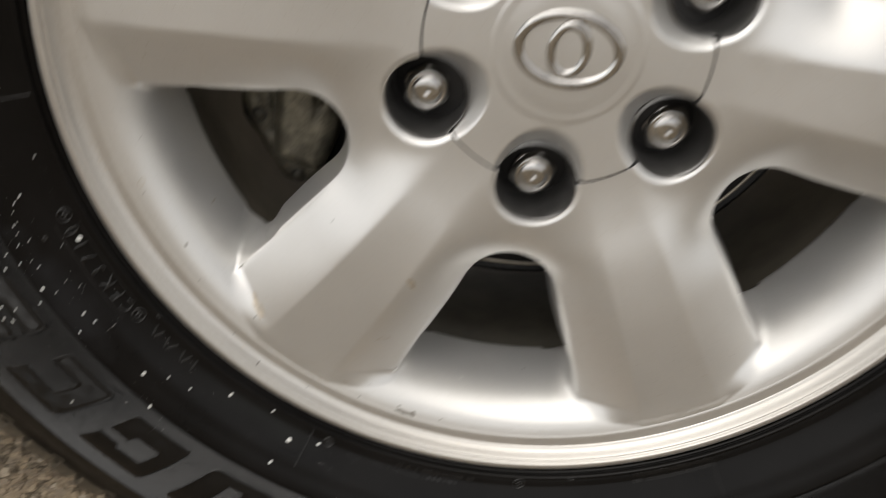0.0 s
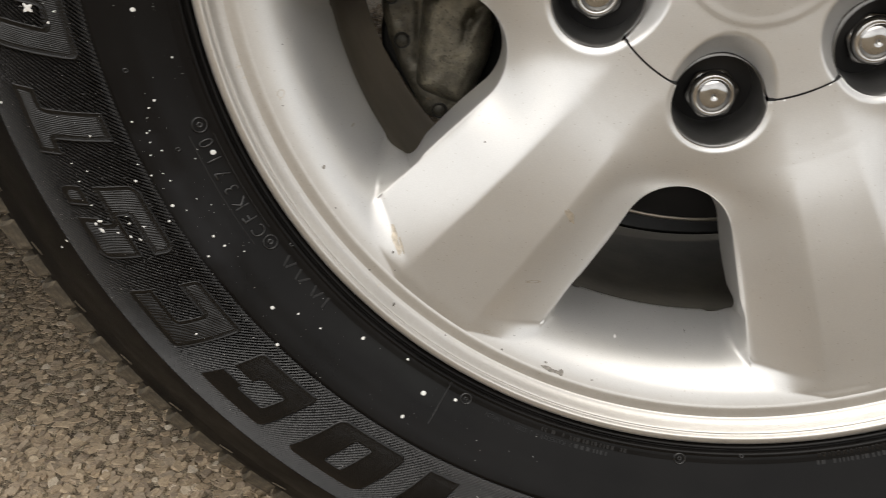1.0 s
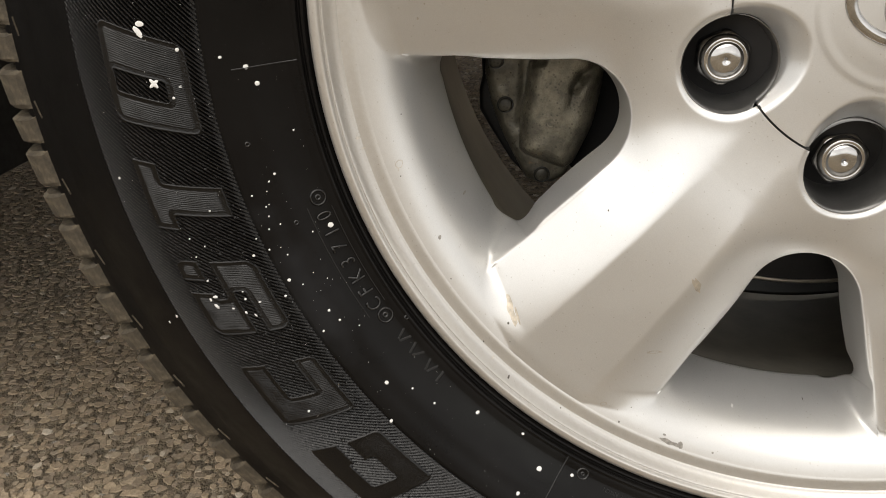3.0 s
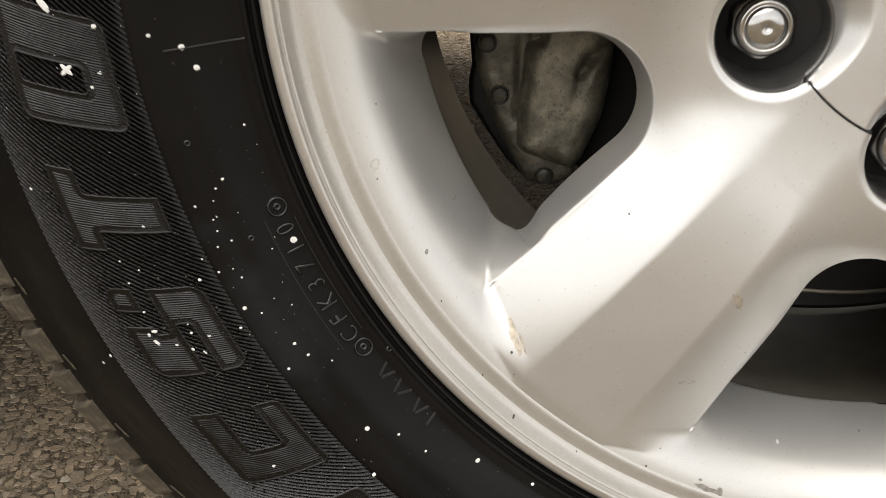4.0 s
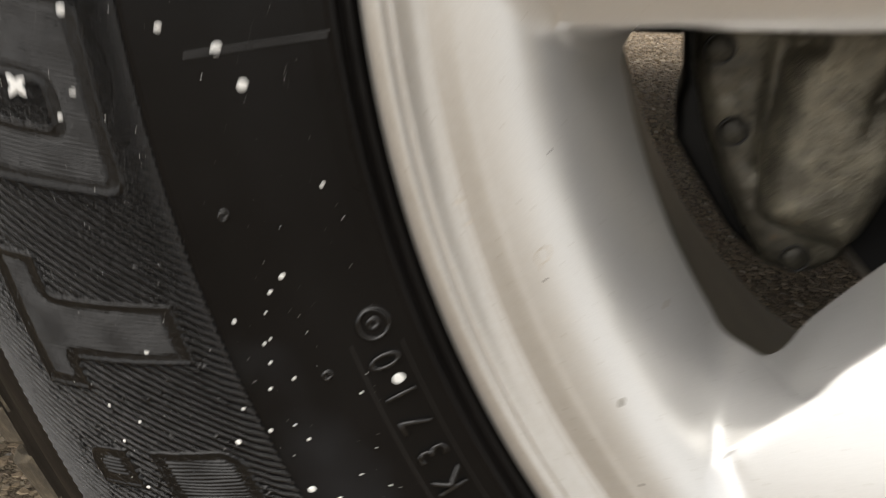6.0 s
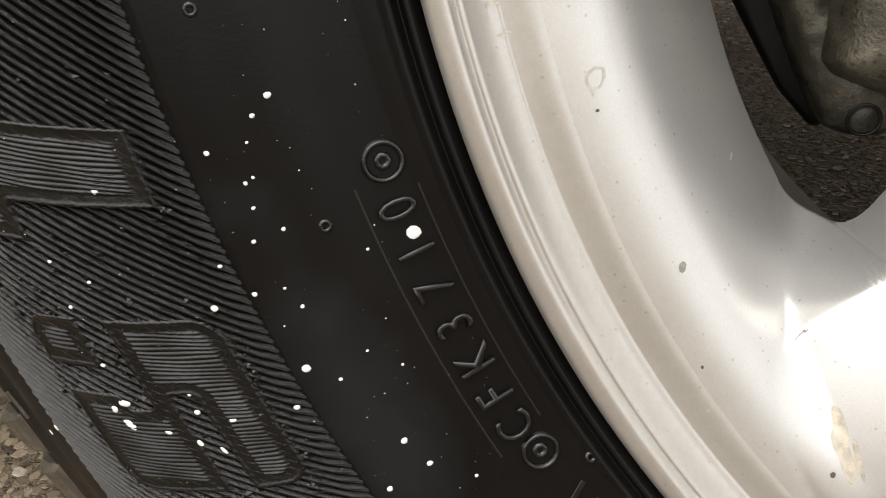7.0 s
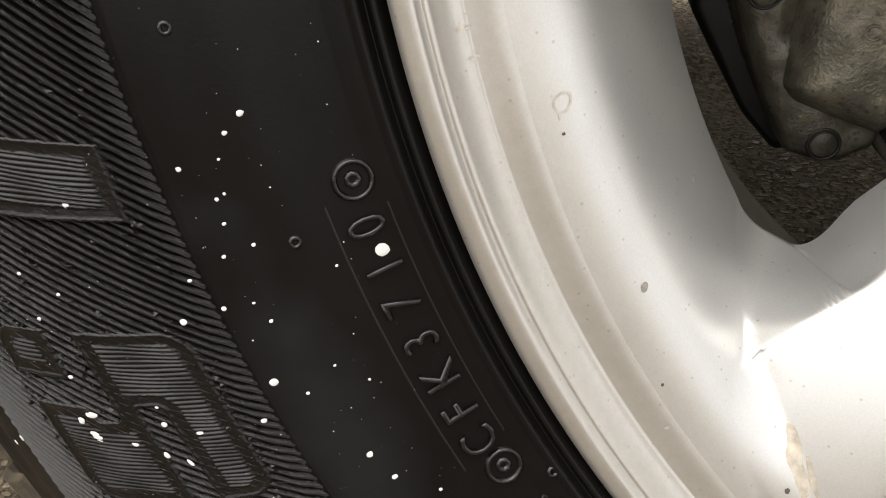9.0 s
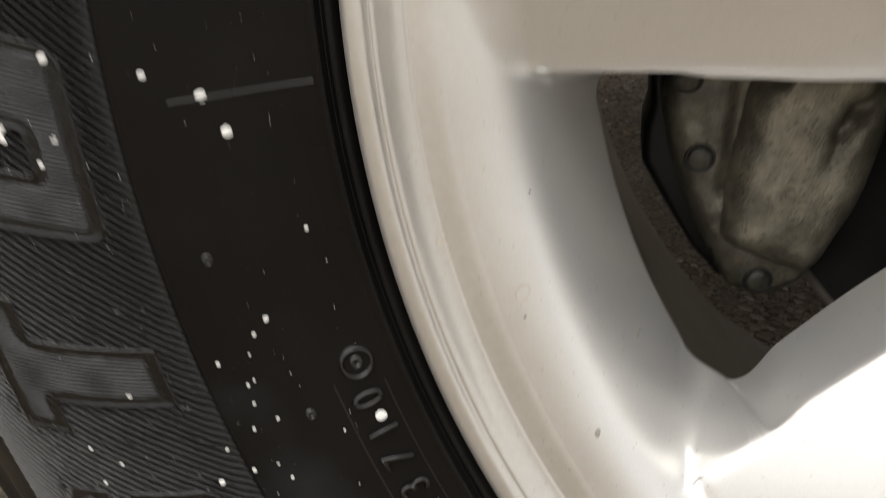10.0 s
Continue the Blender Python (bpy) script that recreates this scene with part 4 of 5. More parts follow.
def cast_sheet(name, outline, y_edge, rise, round_in, grooves, material, label, step=0.0006, corner=0.2):
    """A rounded casting: outline in (r, degrees), swelling forward by rise from its edge; grooves: (x0, z0, x1, z1, width, depth)."""
    pts = [Vector((r * math.cos(radians(a)), r * math.sin(radians(a)))) for r, a in outline]
    loop = []
    for i, p1 in enumerate(pts):
        a, c = p1.lerp(pts[i - 1], corner), p1.lerp(pts[(i + 1) % len(pts)], corner)
        loop += [a * (1 - t) ** 2 + p1 * (2 * t * (1 - t)) + c * t * t for t in (0.0, 0.25, 0.5, 0.75, 1.0)]
    P = np.array([(p.x, p.y) for p in loop])
    Q = np.roll(P, -1, axis=0)
    lo, hi = P.min(axis=0) - step, P.max(axis=0) + step
    x, z = np.meshgrid(np.arange(lo[0], hi[0], step), np.arange(lo[1], hi[1], step), indexing="ij")
    far = np.full(x.shape, 9.0)
    odd = np.zeros(x.shape, bool)
    for (ax, az), (bx, bz) in zip(P, Q):
        ex, ez = bx - ax, bz - az
        t = np.clip(((x - ax) * ex + (z - az) * ez) / (ex * ex + ez * ez + 1e-15), 0, 1)
        far = np.minimum(far, np.hypot(x - ax - t * ex, z - az - t * ez))
        if az != bz:
            odd ^= ((az > z) != (bz > z)) & (x < ax + ex * (z - az) / ez)
    s = np.where(odd, far, -far)
    f = np.clip(s / round_in, 0, 1)
    y = y_edge - rise * np.sqrt(1 - (1 - f) ** 2)
    for x0, z0, x1, z1, wide, deep in grooves:
        ex, ez = x1 - x0, z1 - z0
        t = np.clip(((x - x0) * ex + (z - z0) * ez) / (ex * ex + ez * ez), 0, 1)
        y = y + deep * np.exp(-((x - x0 - t * ex) ** 2 + (z - z0 - t * ez) ** 2) / wide ** 2)
    g = np.random.default_rng(31)
    for _ in range(14):
        way, wave, shift = g.uniform(0, math.pi), g.uniform(350, 1500), g.uniform(0, 6.28)
        y = y + 0.035 / wave * np.sin((x * math.cos(way) + z * math.sin(way)) * wave + shift)
    y = np.where(s < 0, y_edge + 0.022, y)
    keep = s > -step * 1.5
    keep = keep[:-1, :-1] & keep[1:, :-1] & keep[:-1, 1:] & keep[1:, 1:]
    i, k = np.nonzero(keep)
    ny = x.shape[1]
    quads = np.stack([i * ny + k, i * ny + k + 1, (i + 1) * ny + k + 1, (i + 1) * ny + k], axis=-1)
    used = np.unique(quads)
    index = np.full(x.size, -1)
    index[used] = np.arange(len(used))
    co = np.stack([x, y, z], axis=-1).reshape(-1, 3)[used]
    return part_of(name, co.tolist(), index[quads].tolist(), material, brake, label)


def at(r, deg):
    return r * math.cos(radians(deg)), r * math.sin(radians(deg))


cast_sheet("mounting_plate", [(0.166, -186), (0.1704, -169.4), (0.1735, -166.8), (0.1765, -162.7), (0.178, -157), (0.1785, -152), (0.1786, -147), (0.1794, -143.4), (0.1757, -141.8), (0.1693, -140.2), (0.16, -139.9), (0.152, -142), (0.145, -150), (0.135, -186)],
           0.1085, 0.0068, 0.006, ((*at(0.1535, -164), *at(0.1665, -153), 0.003, 0.0022),), PLATE, "grimy cast caliper mounting plate")
cast_sheet("caliper_body", [(0.142, -186), (0.1505, -168), (0.1517, -165), (0.1558, -160.7), (0.1652, -154.5), (0.1738, -149.2), (0.1725, -147.4), (0.1675, -145.3), (0.1588, -141.3), (0.153, -141.4), (0.1344, -146.1), (0.1198, -154.9), (0.1152, -160.5), (0.108, -186)],
           0.1065, 0.0145, 0.0105, ((*at(0.1387, -153.1), *at(0.1345, -155.8), 0.0022, 0.0016), (*at(0.1345, -155.8), *at(0.129, -157.6), 0.0026, 0.0026), (*at(0.129, -157.6), *at(0.119, -159), 0.003, 0.004),
                                  (*at(0.151, -163.3), *at(0.1465, -163.6), 0.0026, 0.004), (*at(0.1465, -163.6), *at(0.142, -168), 0.0024, 0.003)),
           CAST, "rough grey cast caliper body")
part_of("casting_mark", *revolve([(0.0013, 0.0), (0.0014, -0.0004), (0.0018, -0.0005), (0.0021, 0.0001)], 18, 0.6, 5.6), CAST, brake).matrix_basis = pose(at(0.1518, -151.3)[0], 0.0921, at(0.1518, -151.3)[1])


def build_bolt(r, a, y, rad):
    """A flat round pin head; a near-black ring paints the shade in the gap round it."""
    x, _, z = polar(r, radians(a), 0)
    head = [(0, 0), (rad * 0.8, 0.0001), (rad * 0.95, 0.0006), (rad, 0.0016), (rad, 0.008)]
    ring = [(rad, 0.0009), (rad * 1.06, 0.0006), (rad * 1.16, 0.0007), (rad * 1.2, 0.0011), (rad * 1.22, 0.006)]
    ob = part_of("bolt", *revolve(head, 28), BOLT, brake, "dark rusty round bolt head")
    ob.matrix_basis = pose(x, y, z)
    part_of("bolt_shade_ring", *revolve(ring, 28), NEAR_BLACK, ob)


for r, a in ((0.1705, -156.9), (0.1702, -142.8), (0.1689, -164.7)):
    build_bolt(r, a, 0.1006, 0.0036)

# ---------------------------------------------------------------- the vehicle round the wheel, its body unseen and added for shade
def build_vehicle():
    car = empty("vehicle", 0, 0, 0)
    tagged(car, "silver vehicle body above the wheel with dark underside", "vehicle")
    # side panel with a round wheel arch
    vv, ff = [], []
    N = 40
    for i in range(N + 1):
        a = math.pi * i / N
        ar = 0.475
        ax, az = ar * math.cos(a), ZC + ar * math.sin(a)
        vv.append((ax, 0.0, az))
        vv.append((ax, 0.05, az))
        ox = 2.6 * math.cos(a)
        oz = min(1.5, ZC + 2.6 * math.sin(a))
        oz = max(oz, 0.40)
        vv.append((ox, -0.02, oz))
    for i in range(N):
        b = i * 3
        ff += [(b, b + 2, b + 5, b + 3), (b, b + 3, b + 4, b + 1)]
    part_of("side_panel", vv, ff, PAINT, car)
    bm = bmesh.new()
    # plain unseen boxes for the underside, heights set to shade the ground
    box(bm, -2.6, -0.64, -0.02, 0.3, 0.3, 0.66, 0.02)
    box(bm, -2.6, -0.64, 0.3, 1.7, 0.42, 0.66, 0.02)
    box(bm, -0.64, 0.62, 0.5, 1.72, 0.55, 0.8, 0.02)
    box(bm, 0.62, 2.6, 0.02, 1.7, 0.4, 0.66, 0.02)
    # extra block past the far side, added only to darken the ground there
    box(bm, -2.6, 2.6, 1.7, 2.15, 0.3, 0.9, 0.01)
    box(bm, -0.66, 0.62, 0.0, 1.75, 0.86, 0.9, 0.005)
    part("underbody_shade_boxes", bm, BLACK, car)
    bm = bmesh.new()
    box(bm, -2.58, 2.58, 0.06, 1.74, 0.905, 1.5, 0.06, 4)
    part("body_shell", bm, PAINT, car)
    bm = bmesh.new()
    box(bm, -0.7, 0.7, 0.44, 0.5, ZC - 0.085, ZC - 0.04, 0.006)
    part("leaf_spring", bm, BLACK, car)
    bm = bmesh.new()
    bmesh.ops.create_cone(bm, cap_ends=True, segments=32, radius1=0.045, radius2=0.045, depth=1.3,
                          matrix=pose(0, 0.8, ZC, 90, 0, 0))
    part("axle_tube", bm, BLACK, car)
    bm = bmesh.new()
    box(bm, -0.606, -0.6, 0.03, 0.55, 0.175, 0.6, 0.002)
    part("mud_flap", bm, FLAP, car, "black rubber mud flap")
    return car


vehicle = build_vehicle()


# ---------------------------------------------------------------- marks moulded on the sidewall
def glyphs(text, height, depth, bevel=0.00042, thin=0.00034):
    """Meshes of single letters, centred, in the x-y plane."""
    out = []
    for ch in text:
        cu = bpy.data.curves.new("glyph", 'FONT')
        cu.body = ch
        cu.size = height / 0.7
        cu.align_x, cu.align_y = 'CENTER', 'CENTER'
        cu.extrude = depth
        cu.bevel_depth = bevel
        cu.bevel_resolution = 2
        cu.resolution_u = 3
        cu.offset = -thin
        ob = new("glyph", cu)
        bpy.context.view_layer.update()
        me = bpy.data.meshes.new_from_object(ob.evaluated_get(bpy.context.evaluated_depsgraph_get()))
        bpy.data.objects.remove(ob)
        bpy.data.curves.remove(cu)
        out.append(me)
    return out


def on_side(r, deg, lift=0.0, spin=0.0):
    """A pose on the sidewall: x clockwise along the tyre, y outwards, z off the rubber."""
    th = radians(deg)
    slope = math.atan2(side_y(r + 0.002) - side_y(r - 0.002), 0.004)
    out = Vector((math.cos(th), 0, math.sin(th)))
    along = Vector((math.sin(th), 0, -math.cos(th)))
    up = (out * math.cos(slope) + Vector((0, 1, 0)) * math.sin(slope)).normalized()
    off = along.cross(up)
    p = out * r + Vector((0, side_y(r), 0)) + off * lift
    m = Matrix((along, up, off)).transposed().to_4x4()
    return Matrix.Translation(p) @ m @ Matrix.Rotation(radians(spin), 4, 'Z')


MOULD_K = m_rubber("moulded_rubber", 0.007, 0.16, 0.15, 1200)
MOULD_K.b.inputs["Specular IOR Level"].default_value = 0.35
MOULD = MOULD_K.m
CODE_K = m_rubber("shiny_moulded_rubber", 0.0045, 0.11, 0.1, 1200)
CODE_K.b.inputs["Specular IOR Level"].default_value = 0.6
code = empty("moulded_code")
code.parent = tyre
for me, deg in zip(glyphs("CFK3710", 0.0068, 0.0008), (-146.3, -148.0, -149.8, -151.6, -153.4, -155.1, -157.0)):
    ob = finish("character", me, CODE_K.m)
    ob.parent = code
    ob.matrix_basis = on_side(0.2482, deg, 0.0001) @ Matrix.Diagonal((0.82, 1, 1, 1))


def ring_mesh(name, rad, wide, high, n=36):
    prof = [(rad - wide, 0), (rad - wide * 0.5, high * 0.8), (rad, high), (rad + wide * 0.5, high * 0.8), (rad + wide, 0)]
    vv = [(r * math.cos(2 * math.pi * i / n), r * math.sin(2 * math.pi * i / n), h) for i in range(n) for r, h in prof]
    m = len(prof)
    ff = [(i * m + k, ((i + 1) % n) * m + k, ((i + 1) % n) * m + k + 1, i * m + k + 1) for i in range(n) for k in range(m - 1)]
    me = bpy.data.meshes.new(name)
    me.from_pydata(vv, [], ff)
    me.materials.append(CODE_K.m)
    for p in me.polygons:
        p.use_smooth = True
    return me


def small_part(name, mesh, parent, m):
    ob = new(name, mesh)
    ob.parent = parent
    ob.matrix_basis = m
    return ob


plug_ring = ring_mesh("plug_ring", 0.0032, 0.0006, 0.0009)
for r, deg in ((0.2478, -158.9), (0.2474, -144.6)):
    small_part("plug_ring", plug_ring, tyre, on_side(r, deg))
    small_part("plug_screw", ring_mesh("plug_screw", 0.0011, 0.0006, 0.0005, 7), tyre, on_side(r, deg))
small_ring = ring_mesh("mould_ring", 0.0026, 0.0005, 0.0005)
dot_ring = ring_mesh("mould_ring", 0.0008, 0.0004, 0.0004, 20)
for r, deg in ((0.2449, -115.7), (0.2435, -89.6)):
    small_part("mould_ring", small_ring, tyre, on_side(r, deg))
    small_part("mould_dot", dot_ring, tyre, on_side(r, deg))
for r, deg in ((0.2409, -143.0), (0.2657, -165.9), (0.259, -157.5), (0.2405, -82.6)):
    small_part("vent_stub", dot_ring, tyre, on_side(r, deg))


def bar_mesh(name, length, width, high):
    bm = bmesh.new()
    box(bm, -length / 2, length / 2, -width / 2, width / 2, -high, high, min(width, high) * 0.4, 1)
    me = bpy.data.meshes.new(name)
    bm.to_mesh(me)
    bm.free()
    me.materials.append(MOULD)
    return me


# radial mould seams
for r0, r1, deg in ((0.241, 0.265, -172.5), (0.2406, 0.2622, -118.1), (0.241, 0.262, -64.0), (0.241, 0.262, -10.0), (0.241, 0.262, 44.0), (0.241, 0.262, 98.0), (0.241, 0.262, 152.0)):
    vv, ff = [], []
    N = 12
    for i in range(N + 1):
        r = r0 + (r1 - r0) * i / N
        c = Vector(polar(r, radians(deg), side_y(r)))
        t = Vector((math.sin(radians(deg)), 0, -math.cos(radians(deg))))
        for u, h in ((-0.0004, 0.0001), (0, -0.0005), (0.0004, 0.0001)):
            vv.append(c + t * u + Vector((0, h, 0)))
    for i in range(N):
        for k in range(2):
            ff.append((i * 3 + k, i * 3 + k + 1, i * 3 + k + 4, i * 3 + k + 3))
    part_of("mould_seam", vv, ff, MOULD, tyre)
# the outline of the code's field
for radius, d0, d1 in ((0.2532, -158.3, -145.4), (0.2441, -157.6, -146.0)):
    vv, ff = [], []
    for i, deg in enumerate(np.linspace(d0, d1, 40)):
        for u, h in ((-0.0002, 0.0), (0, -0.00016), (0.0002, 0.0)):
            r = radius + u
            vv.append(polar(r, radians(deg), side_y(r) + h))
    for i in range(39):
        for k in range(2):
            ff.append((i * 3 + k, i * 3 + k + 1, i * 3 + k + 4, i * 3 + k + 3))
    part_of("code_border", vv, ff, MOULD, tyre)
# fine print of the casing
print_line = empty("moulded_print")
print_line.parent = tyre
words = "2 POLYESTER + 2 STEEL + 1 NYLON"
shapes = dict(zip(sorted(set(words) - {" "}), glyphs(sorted(set(words) - {" "}), 0.0022, 0.00025, 0.0, 0.0)))
for k, ch in enumerate(words):
    if ch != " ":
        me = shapes[ch]
        if not me.materials:
            me.materials.append(MOULD)
        ob = new("character", me)
        ob.parent = print_line
        ob.matrix_basis = on_side(0.2468, -102.3 - 0.345 * k, 0.00005) @ Matrix.Diagonal((0.85, 1, 1, 1))
# writing too small or worn to read, as plain bars
big_bar = bar_mesh("text_bar", 0.0012, 0.006, 0.0004)
for k, (deg, spin) in enumerate(((-141.9, 24), (-141.2, -18), (-139.9, 20), (-139.0, -30), (-137.4, 22), (-136.7, -20), (-135.5, 8))):
    small_part("text_bar", big_bar, tyre, on_side(0.247, deg, 0, spin))
rng = random.Random(5)
tiny = [bar_mesh("text_bar", w, 0.0022, 0.00015) for w in (0.0009, 0.0014, 0.0019)]
for r, d0, d1 in ((0.2468, -101.6, -98.0), (0.2436, -106.0, -95.6), (0.2422, -74.0, -64.0), (0.2456, -74.2, -64.0)):
    d = d0
    while d < d1:
        k = rng.randrange(3)
        small_part("text_bar", tiny[k], tyre, on_side(r, d, 0, rng.uniform(-3, 3)))
        d += (0.44, 0.56, 0.7)[k] + (0.5 if rng.random() < 0.16 else 0)

# ---------------------------------------------------------------- white paint specks
def speck_mesh(seed):
    g = random.Random(seed)
    n = 9
    rim = [0.86 + 0.26 * g.random() for _ in range(n)]
    vv = [(rim[i] * f * math.cos(2 * math.pi * i / n), rim[i] * f * math.sin(2 * math.pi * i / n), h) for f, h in ((1.0, 0.0), (0.85, 0.16), (0.5, 0.22)) for i in range(n)]
    vv.append((0, 0, 0.24))
    ff = [(k * n + i, k * n + (i + 1) % n, (k + 1) * n + (i + 1) % n, (k + 1) * n + i) for k in range(2) for i in range(n)]
    ff += [(2 * n + i, 2 * n + (i + 1) % n, 3 * n) for i in range(n)]
    me = bpy.data.meshes.new("paint_speck")
    me.from_pydata(vv, [], ff)
    me.materials.append(SPECK)
    for p in me.polygons:
        p.use_smooth = True
    return me


SPECKS = [speck_mesh(i) for i in range(6)]


def band_lift(r):
    return 0.0009 if BAND_IN < r < BAND_OUT else 0.0


def put_speck(r, deg, rad, stretch=1.0, spin=0.0):
    k = int(abs(r * 77771 + deg * 13)) % 6
    ob = small_part("paint_speck", SPECKS[k], tyre, on_side(r, deg, band_lift(r), spin) @ Matrix.Diagonal((rad, rad * stretch, min(rad, 0.0007), 1)))
    return ob


SPLASHES = [(0.2596, -162.6, 0.6), (0.2793, -156.4, 0.6), (0.2716, -152.9, 0.8), (0.2759, -151.8, 0.5), (0.2645, -148.4, 0.6), (0.2477, -155.8, 1.4), (0.2485, -153.4, 0.5), (0.2877, -161.4, 0.5), (0.3027, -153.9, 1.3), (0.3372, -153.1, 0.7), (0.2908, -153.2, 0.5), (0.2862, -152.4, 0.6), (0.2568, -171.0, 1.1), (0.2596, -172.6, 1.1), (0.2839, -171.8, 0.7), (0.2873, -171.0, 0.5), (0.2934, -172.3, 2.3), (0.2642, -139.0, 1.0), (0.2475, -129.6, 1.0), (0.2581, -136.7, 0.5), (0.2562, -133.9, 0.5), (0.2632, -147.0, 0.5), (0.2709, -147.0, 0.5), (0.2736, -135.9, 0.8), (0.321, -165.5, 0.6), (0.3288, -153.6, 0.8), (0.2973, -141.6, 0.7), (0.2519, -120.3, 1.4), (0.2653, -120.9, 1.0), (0.2476, -116.7, 0.9), (0.2431, -124.0, 0.7), (0.2953, -176.4, 2.2), (0.2824, -174.7, 0.8), (0.2681, -173.7, 0.7)]
DROPS = [(0.2626, -162.1, 0.4), (0.2647, -161.3, 0.2), (0.2658, -160.1, 0.2), (0.2671, -160.0, 0.3), (0.2705, -161.4, 0.4), (0.2675, -159.1, 0.3), (0.2648, -158.0, 0.3), (0.2695, -158.0, 0.3), (0.2728, -156.3, 0.4), (0.2685, -156.0, 0.2), (0.2674, -155.1, 0.3), (0.2755, -157.7, 0.3), (0.262, -152.4, 0.2), (0.2583, -151.2, 0.2), (0.2678, -151.9, 0.3), (0.263, -147.0, 0.4), (0.2581, -145.4, 0.3), (0.2549, -156.0, 0.2), (0.2956, -158.7, 0.3), (0.301, -158.1, 0.3), (0.3002, -159.7, 0.3), (0.2903, -153.9, 0.3), (0.3015, -155.9, 0.4), (0.2481, -166.0, 0.4)]
for r, deg, mm in SPLASHES + DROPS:
    if mm < 2 and (mm < 1.3 or r < 0.26):
        put_speck(r, deg, mm * 0.00078 + 0.0001, 1.15)
for spin in (35, -55):
    put_speck(0.2934, -172.3, 0.0026, 0.3, spin)
for r, deg, rad, st, spin in ((0.3035, -153.6, 0.0015, 0.5, 20), (0.302, -154.4, 0.0011, 0.6, 70), (0.3045, -154.3, 0.0008, 0.8, 0), (0.2975, -152.9, 0.0007, 0.7, 40), (0.2935, -152.1, 0.0008, 0.6, 10), (0.2905, -151.5, 0.0009, 0.4, 15), (0.2955, -176.2, 0.0024, 0.5, 30), (0.2945, -176.8, 0.0018, 0.6, 80)):
    put_speck(r, deg, rad, st, spin)
# the finest spatter, past counting
vv, ff = [], []
g = random.Random(11)
for _ in range(700):
    r = 0.246 + 0.085 * g.random() ** 1.2
    deg = -180 + 75 * g.random()
    rad = 0.00004 + 0.00012 * g.random() ** 4
    m = on_side(r, deg, band_lift(r) + 0.00005)
    b = len(vv)
    for i in range(6):
        vv.append((m @ Vector((rad * math.cos(i * math.pi / 3), rad * math.sin(i * math.pi / 3), 0)))[:])
    vv.append((m @ Vector((0, 0, rad * 0.5)))[:])
    ff += [(b + i, b + (i + 1) % 6, b + 6) for i in range(6)]
dust = part_of("fine_spatter", vv, ff, SPECK, tyre)
dust["kind"] = "stuff"

# ---------------------------------------------------------------- wear on the alloy
def wheel_y(r, deg):
    if r > R_RING:
        return interp(r, RIM[:26])
    th = (radians(deg) - LUG + math.pi / 6) % SIX - math.pi / 6
    x, y = r * math.cos(th), r * math.sin(th)
    return wheel_height(x, y)


def patch_on_wheel(name, r, deg, length, width, spin, mat, seed, ring=0.0, lift=0.00012):
    """A thin uneven patch of stain or bare metal that follows the paint."""
    g = random.Random(seed)
    th = radians(deg)
    n = 40 if ring else 26
    ph = [g.random() * 6.28 for _ in range(4)]
    vv, ff = [], []
    fr = (1.0, 0.9, 0.45, 0.0) if not ring else (1.0, 0.5 + 0.5 * (1 - ring), 1 - ring)
    for i in range(n):
        a = 2 * math.pi * i / n
        w = 1 + (0.3 if ring or length < 0.0025 else 1.0) * (0.16 * math.sin(2 * a + ph[0]) + 0.12 * math.sin(3 * a + ph[1]) + 0.1 * math.sin(5 * a + ph[2]) + 0.08 * math.sin(7 * a + ph[3]))
        for f in fr:
            u, v = turn2(length / 2 * w * f * math.cos(a), width / 2 * w * f * math.sin(a), radians(spin))
            X = r * math.cos(th) + u
            Z = r * math.sin(th) + v
            rr, dd = math.hypot(X, Z), math.degrees(math.atan2(Z, X))
            vv.append((X, wheel_y(rr, dd) - lift, Z))
    m = len(fr)
    for i in range(n):
        j = (i + 1) % n
        for k in range(m - 1):
            ff.append((i * m + k, i * m + k + 1, j * m + k + 1, j * m + k))
    return part_of(name, vv, ff, mat, wheel)


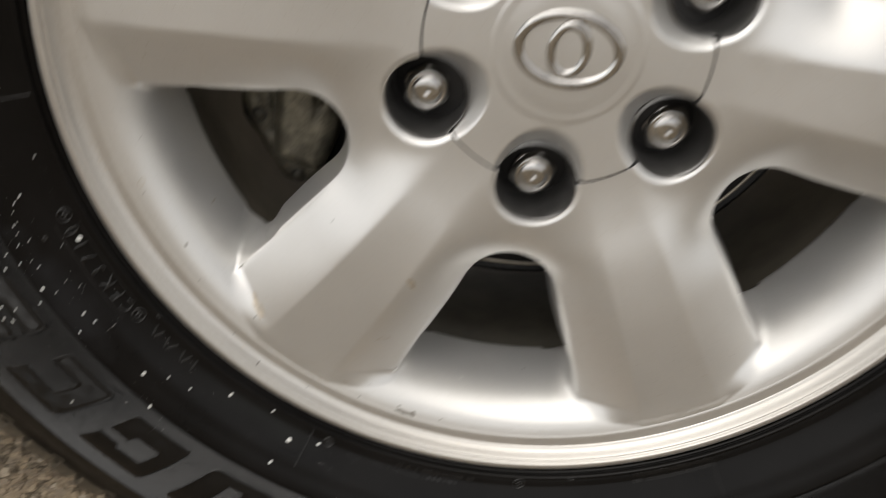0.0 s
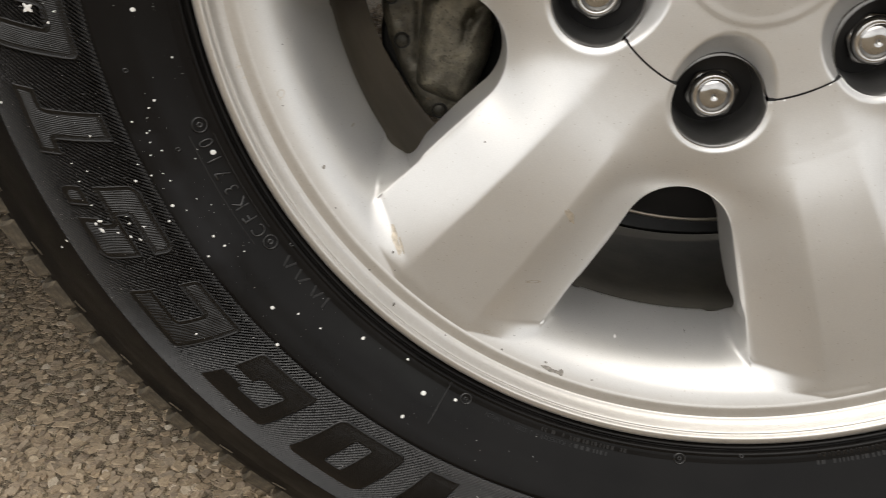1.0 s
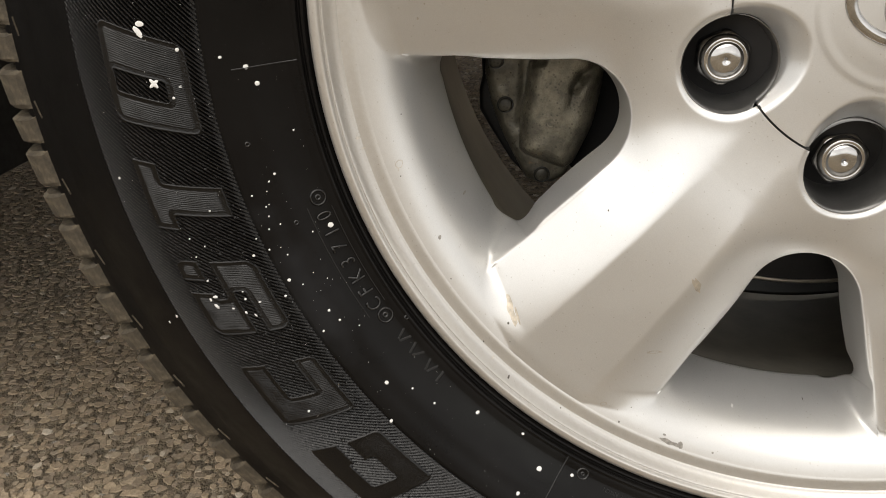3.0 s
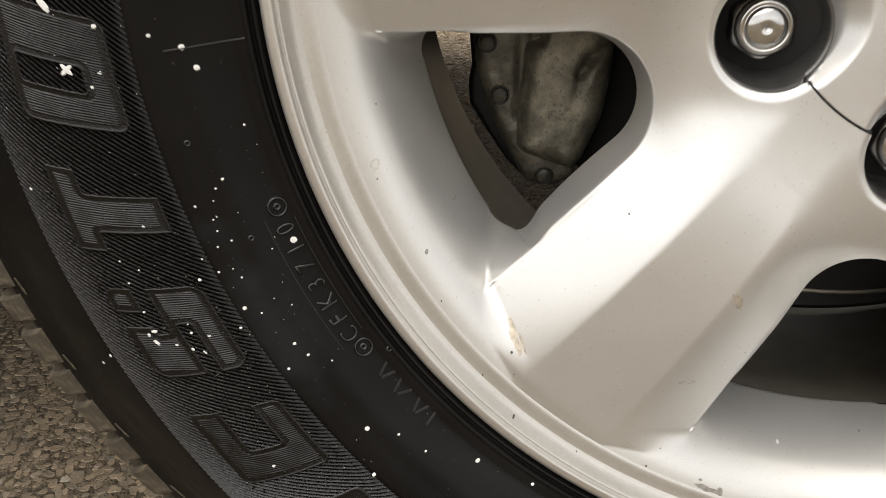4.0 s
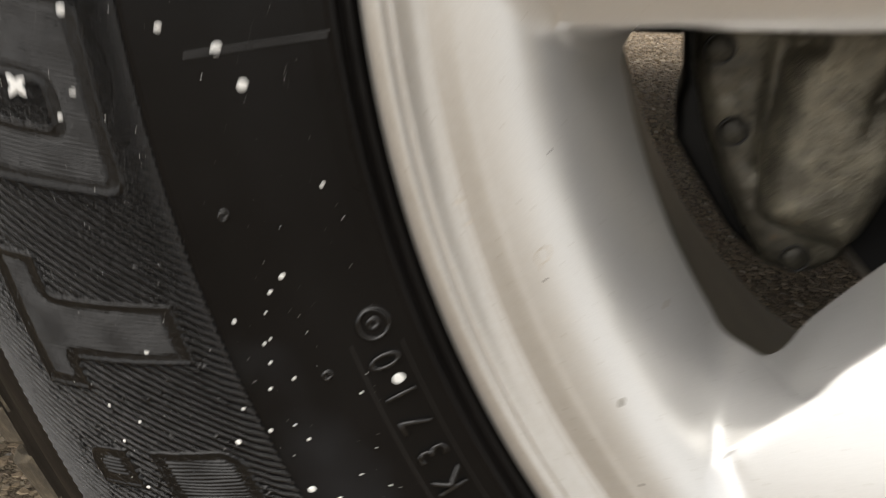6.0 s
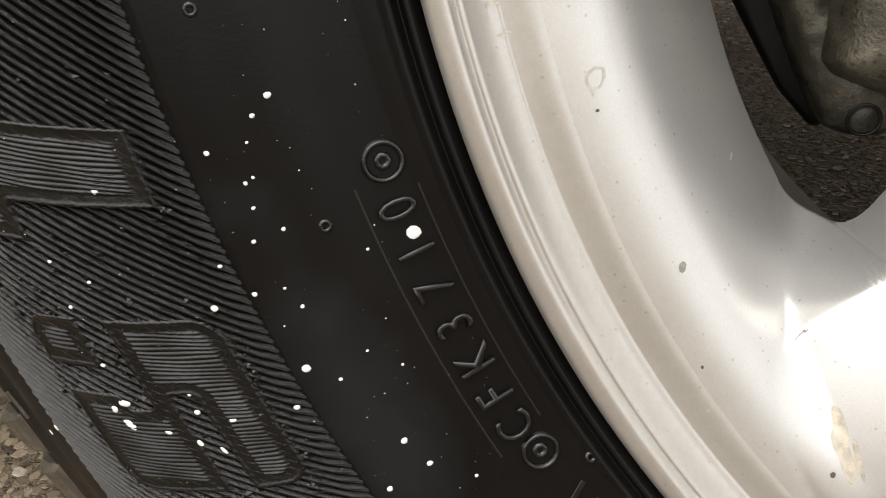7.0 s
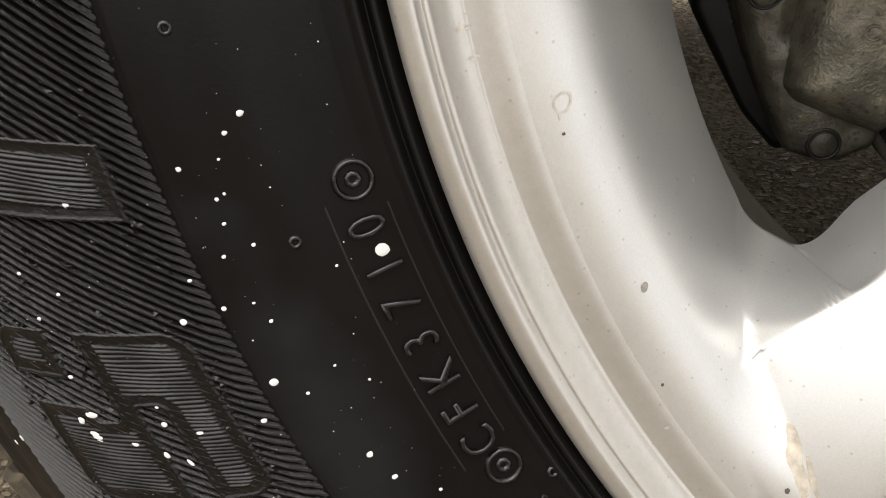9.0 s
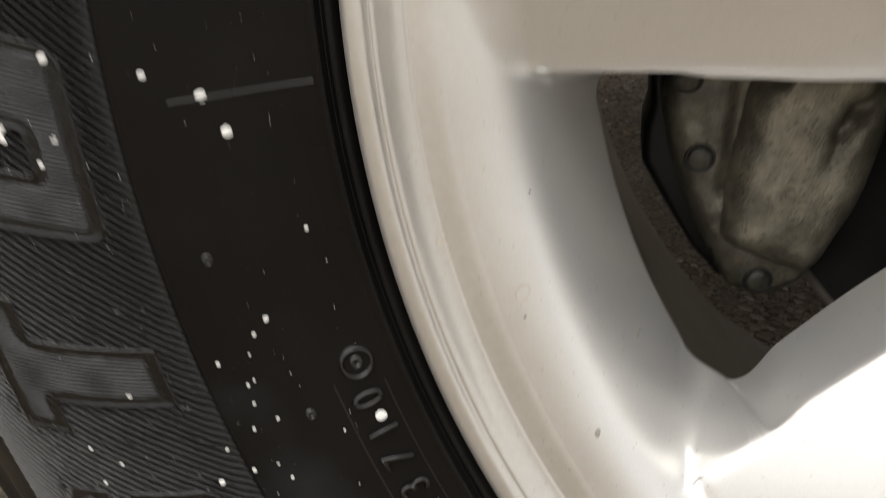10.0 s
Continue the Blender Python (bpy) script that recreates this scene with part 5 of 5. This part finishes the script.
GREY = m_plain("grey_scratch", (0.3, 0.28, 0.25), 0.5, 0.4, 600, 0.3)
DARK = m_plain("dark_grit", (0.09, 0.08, 0.065), 0.7, 0.0, 900, 0.2)
patch_on_wheel("stain_ring", 0.2131, -158.8, 0.0031, 0.004, 0, STAIN, 1, 0.26)
patch_on_wheel("stain_run", 0.2141, -158.25, 0.0004, 0.0016, 8, STAIN, 21)
patch_on_wheel("grit_spot", 0.2113, -148.4, 0.0013, 0.0019, 10, GREY, 2)
patch_on_wheel("grit_spot", 0.2143, -157.4, 0.0006, 0.0006, 0, DARK, 3)
patch_on_wheel("scuff", 0.139, -118.0, 0.0026, 0.0095, 28, SCUFF, 4)
patch_on_wheel("scuff", 0.2052, -135.2, 0.0032, 0.013, 18, SCUFF, 5)
patch_on_wheel("scuff", 0.2045, -134.2, 0.0012, 0.008, 22, SCUFF, 6)
patch_on_wheel("scuff", 0.2172, -107.5, 0.0105, 0.0022, -18, GREY, 7)
patch_on_wheel("scuff", 0.2168, -106.2, 0.0022, 0.0036, 10, GREY, 8)
patch_on_wheel("scuff", 0.2148, -108.6, 0.0016, 0.001, -20, GREY, 18)
patch_on_wheel("scuff", 0.2158, -102.0, 0.0012, 0.0009, 0, GREY, 19)
patch_on_wheel("stain_ring", 0.2135, -117.6, 0.0034, 0.0024, 10, STAIN, 9, 0.35)
patch_on_wheel("stain_ring", 0.178, -116.2, 0.0075, 0.0018, -5, STAIN, 10, 0.4)
patch_on_wheel("white_spot", 0.2, -99.8, 0.0011, 0.0009, 0, SPECK, 11)
for r, deg, w, h in ((0.2255, -163.2, 0.0016, 0.0032), (0.2248, -161.9, 0.001, 0.0026), (0.2262, -132.4, 0.0014, 0.0024), (0.2268, -98.6, 0.0012, 0.002), (0.2205, -141.2, 0.0009, 0.0016)):
    patch_on_wheel("chip", r, deg, w * 0.8, h * 0.7, deg + 90, STAIN, int(r * 1e5), 0, 0.0002)
g = random.Random(3)
for i in range(46):
    r = 0.12 + 0.108 * g.random()
    deg = -200 + 150 * g.random()
    th = (deg - math.degrees(LUG) + 30) % 60 - 30
    x, y = r * math.cos(radians(th)), r * math.sin(radians(th))
    if dist_outline(x, y, HOLE) < 0.004 or (math.hypot(x - HOLE_C, y) < 0.03):
        continue
    d = 0.0004 + 0.0008 * g.random() ** 2
    patch_on_wheel("grit_spot", r, deg, d, d * 1.2, 0, DARK if g.random() < 0.6 else STAIN, 100 + i)
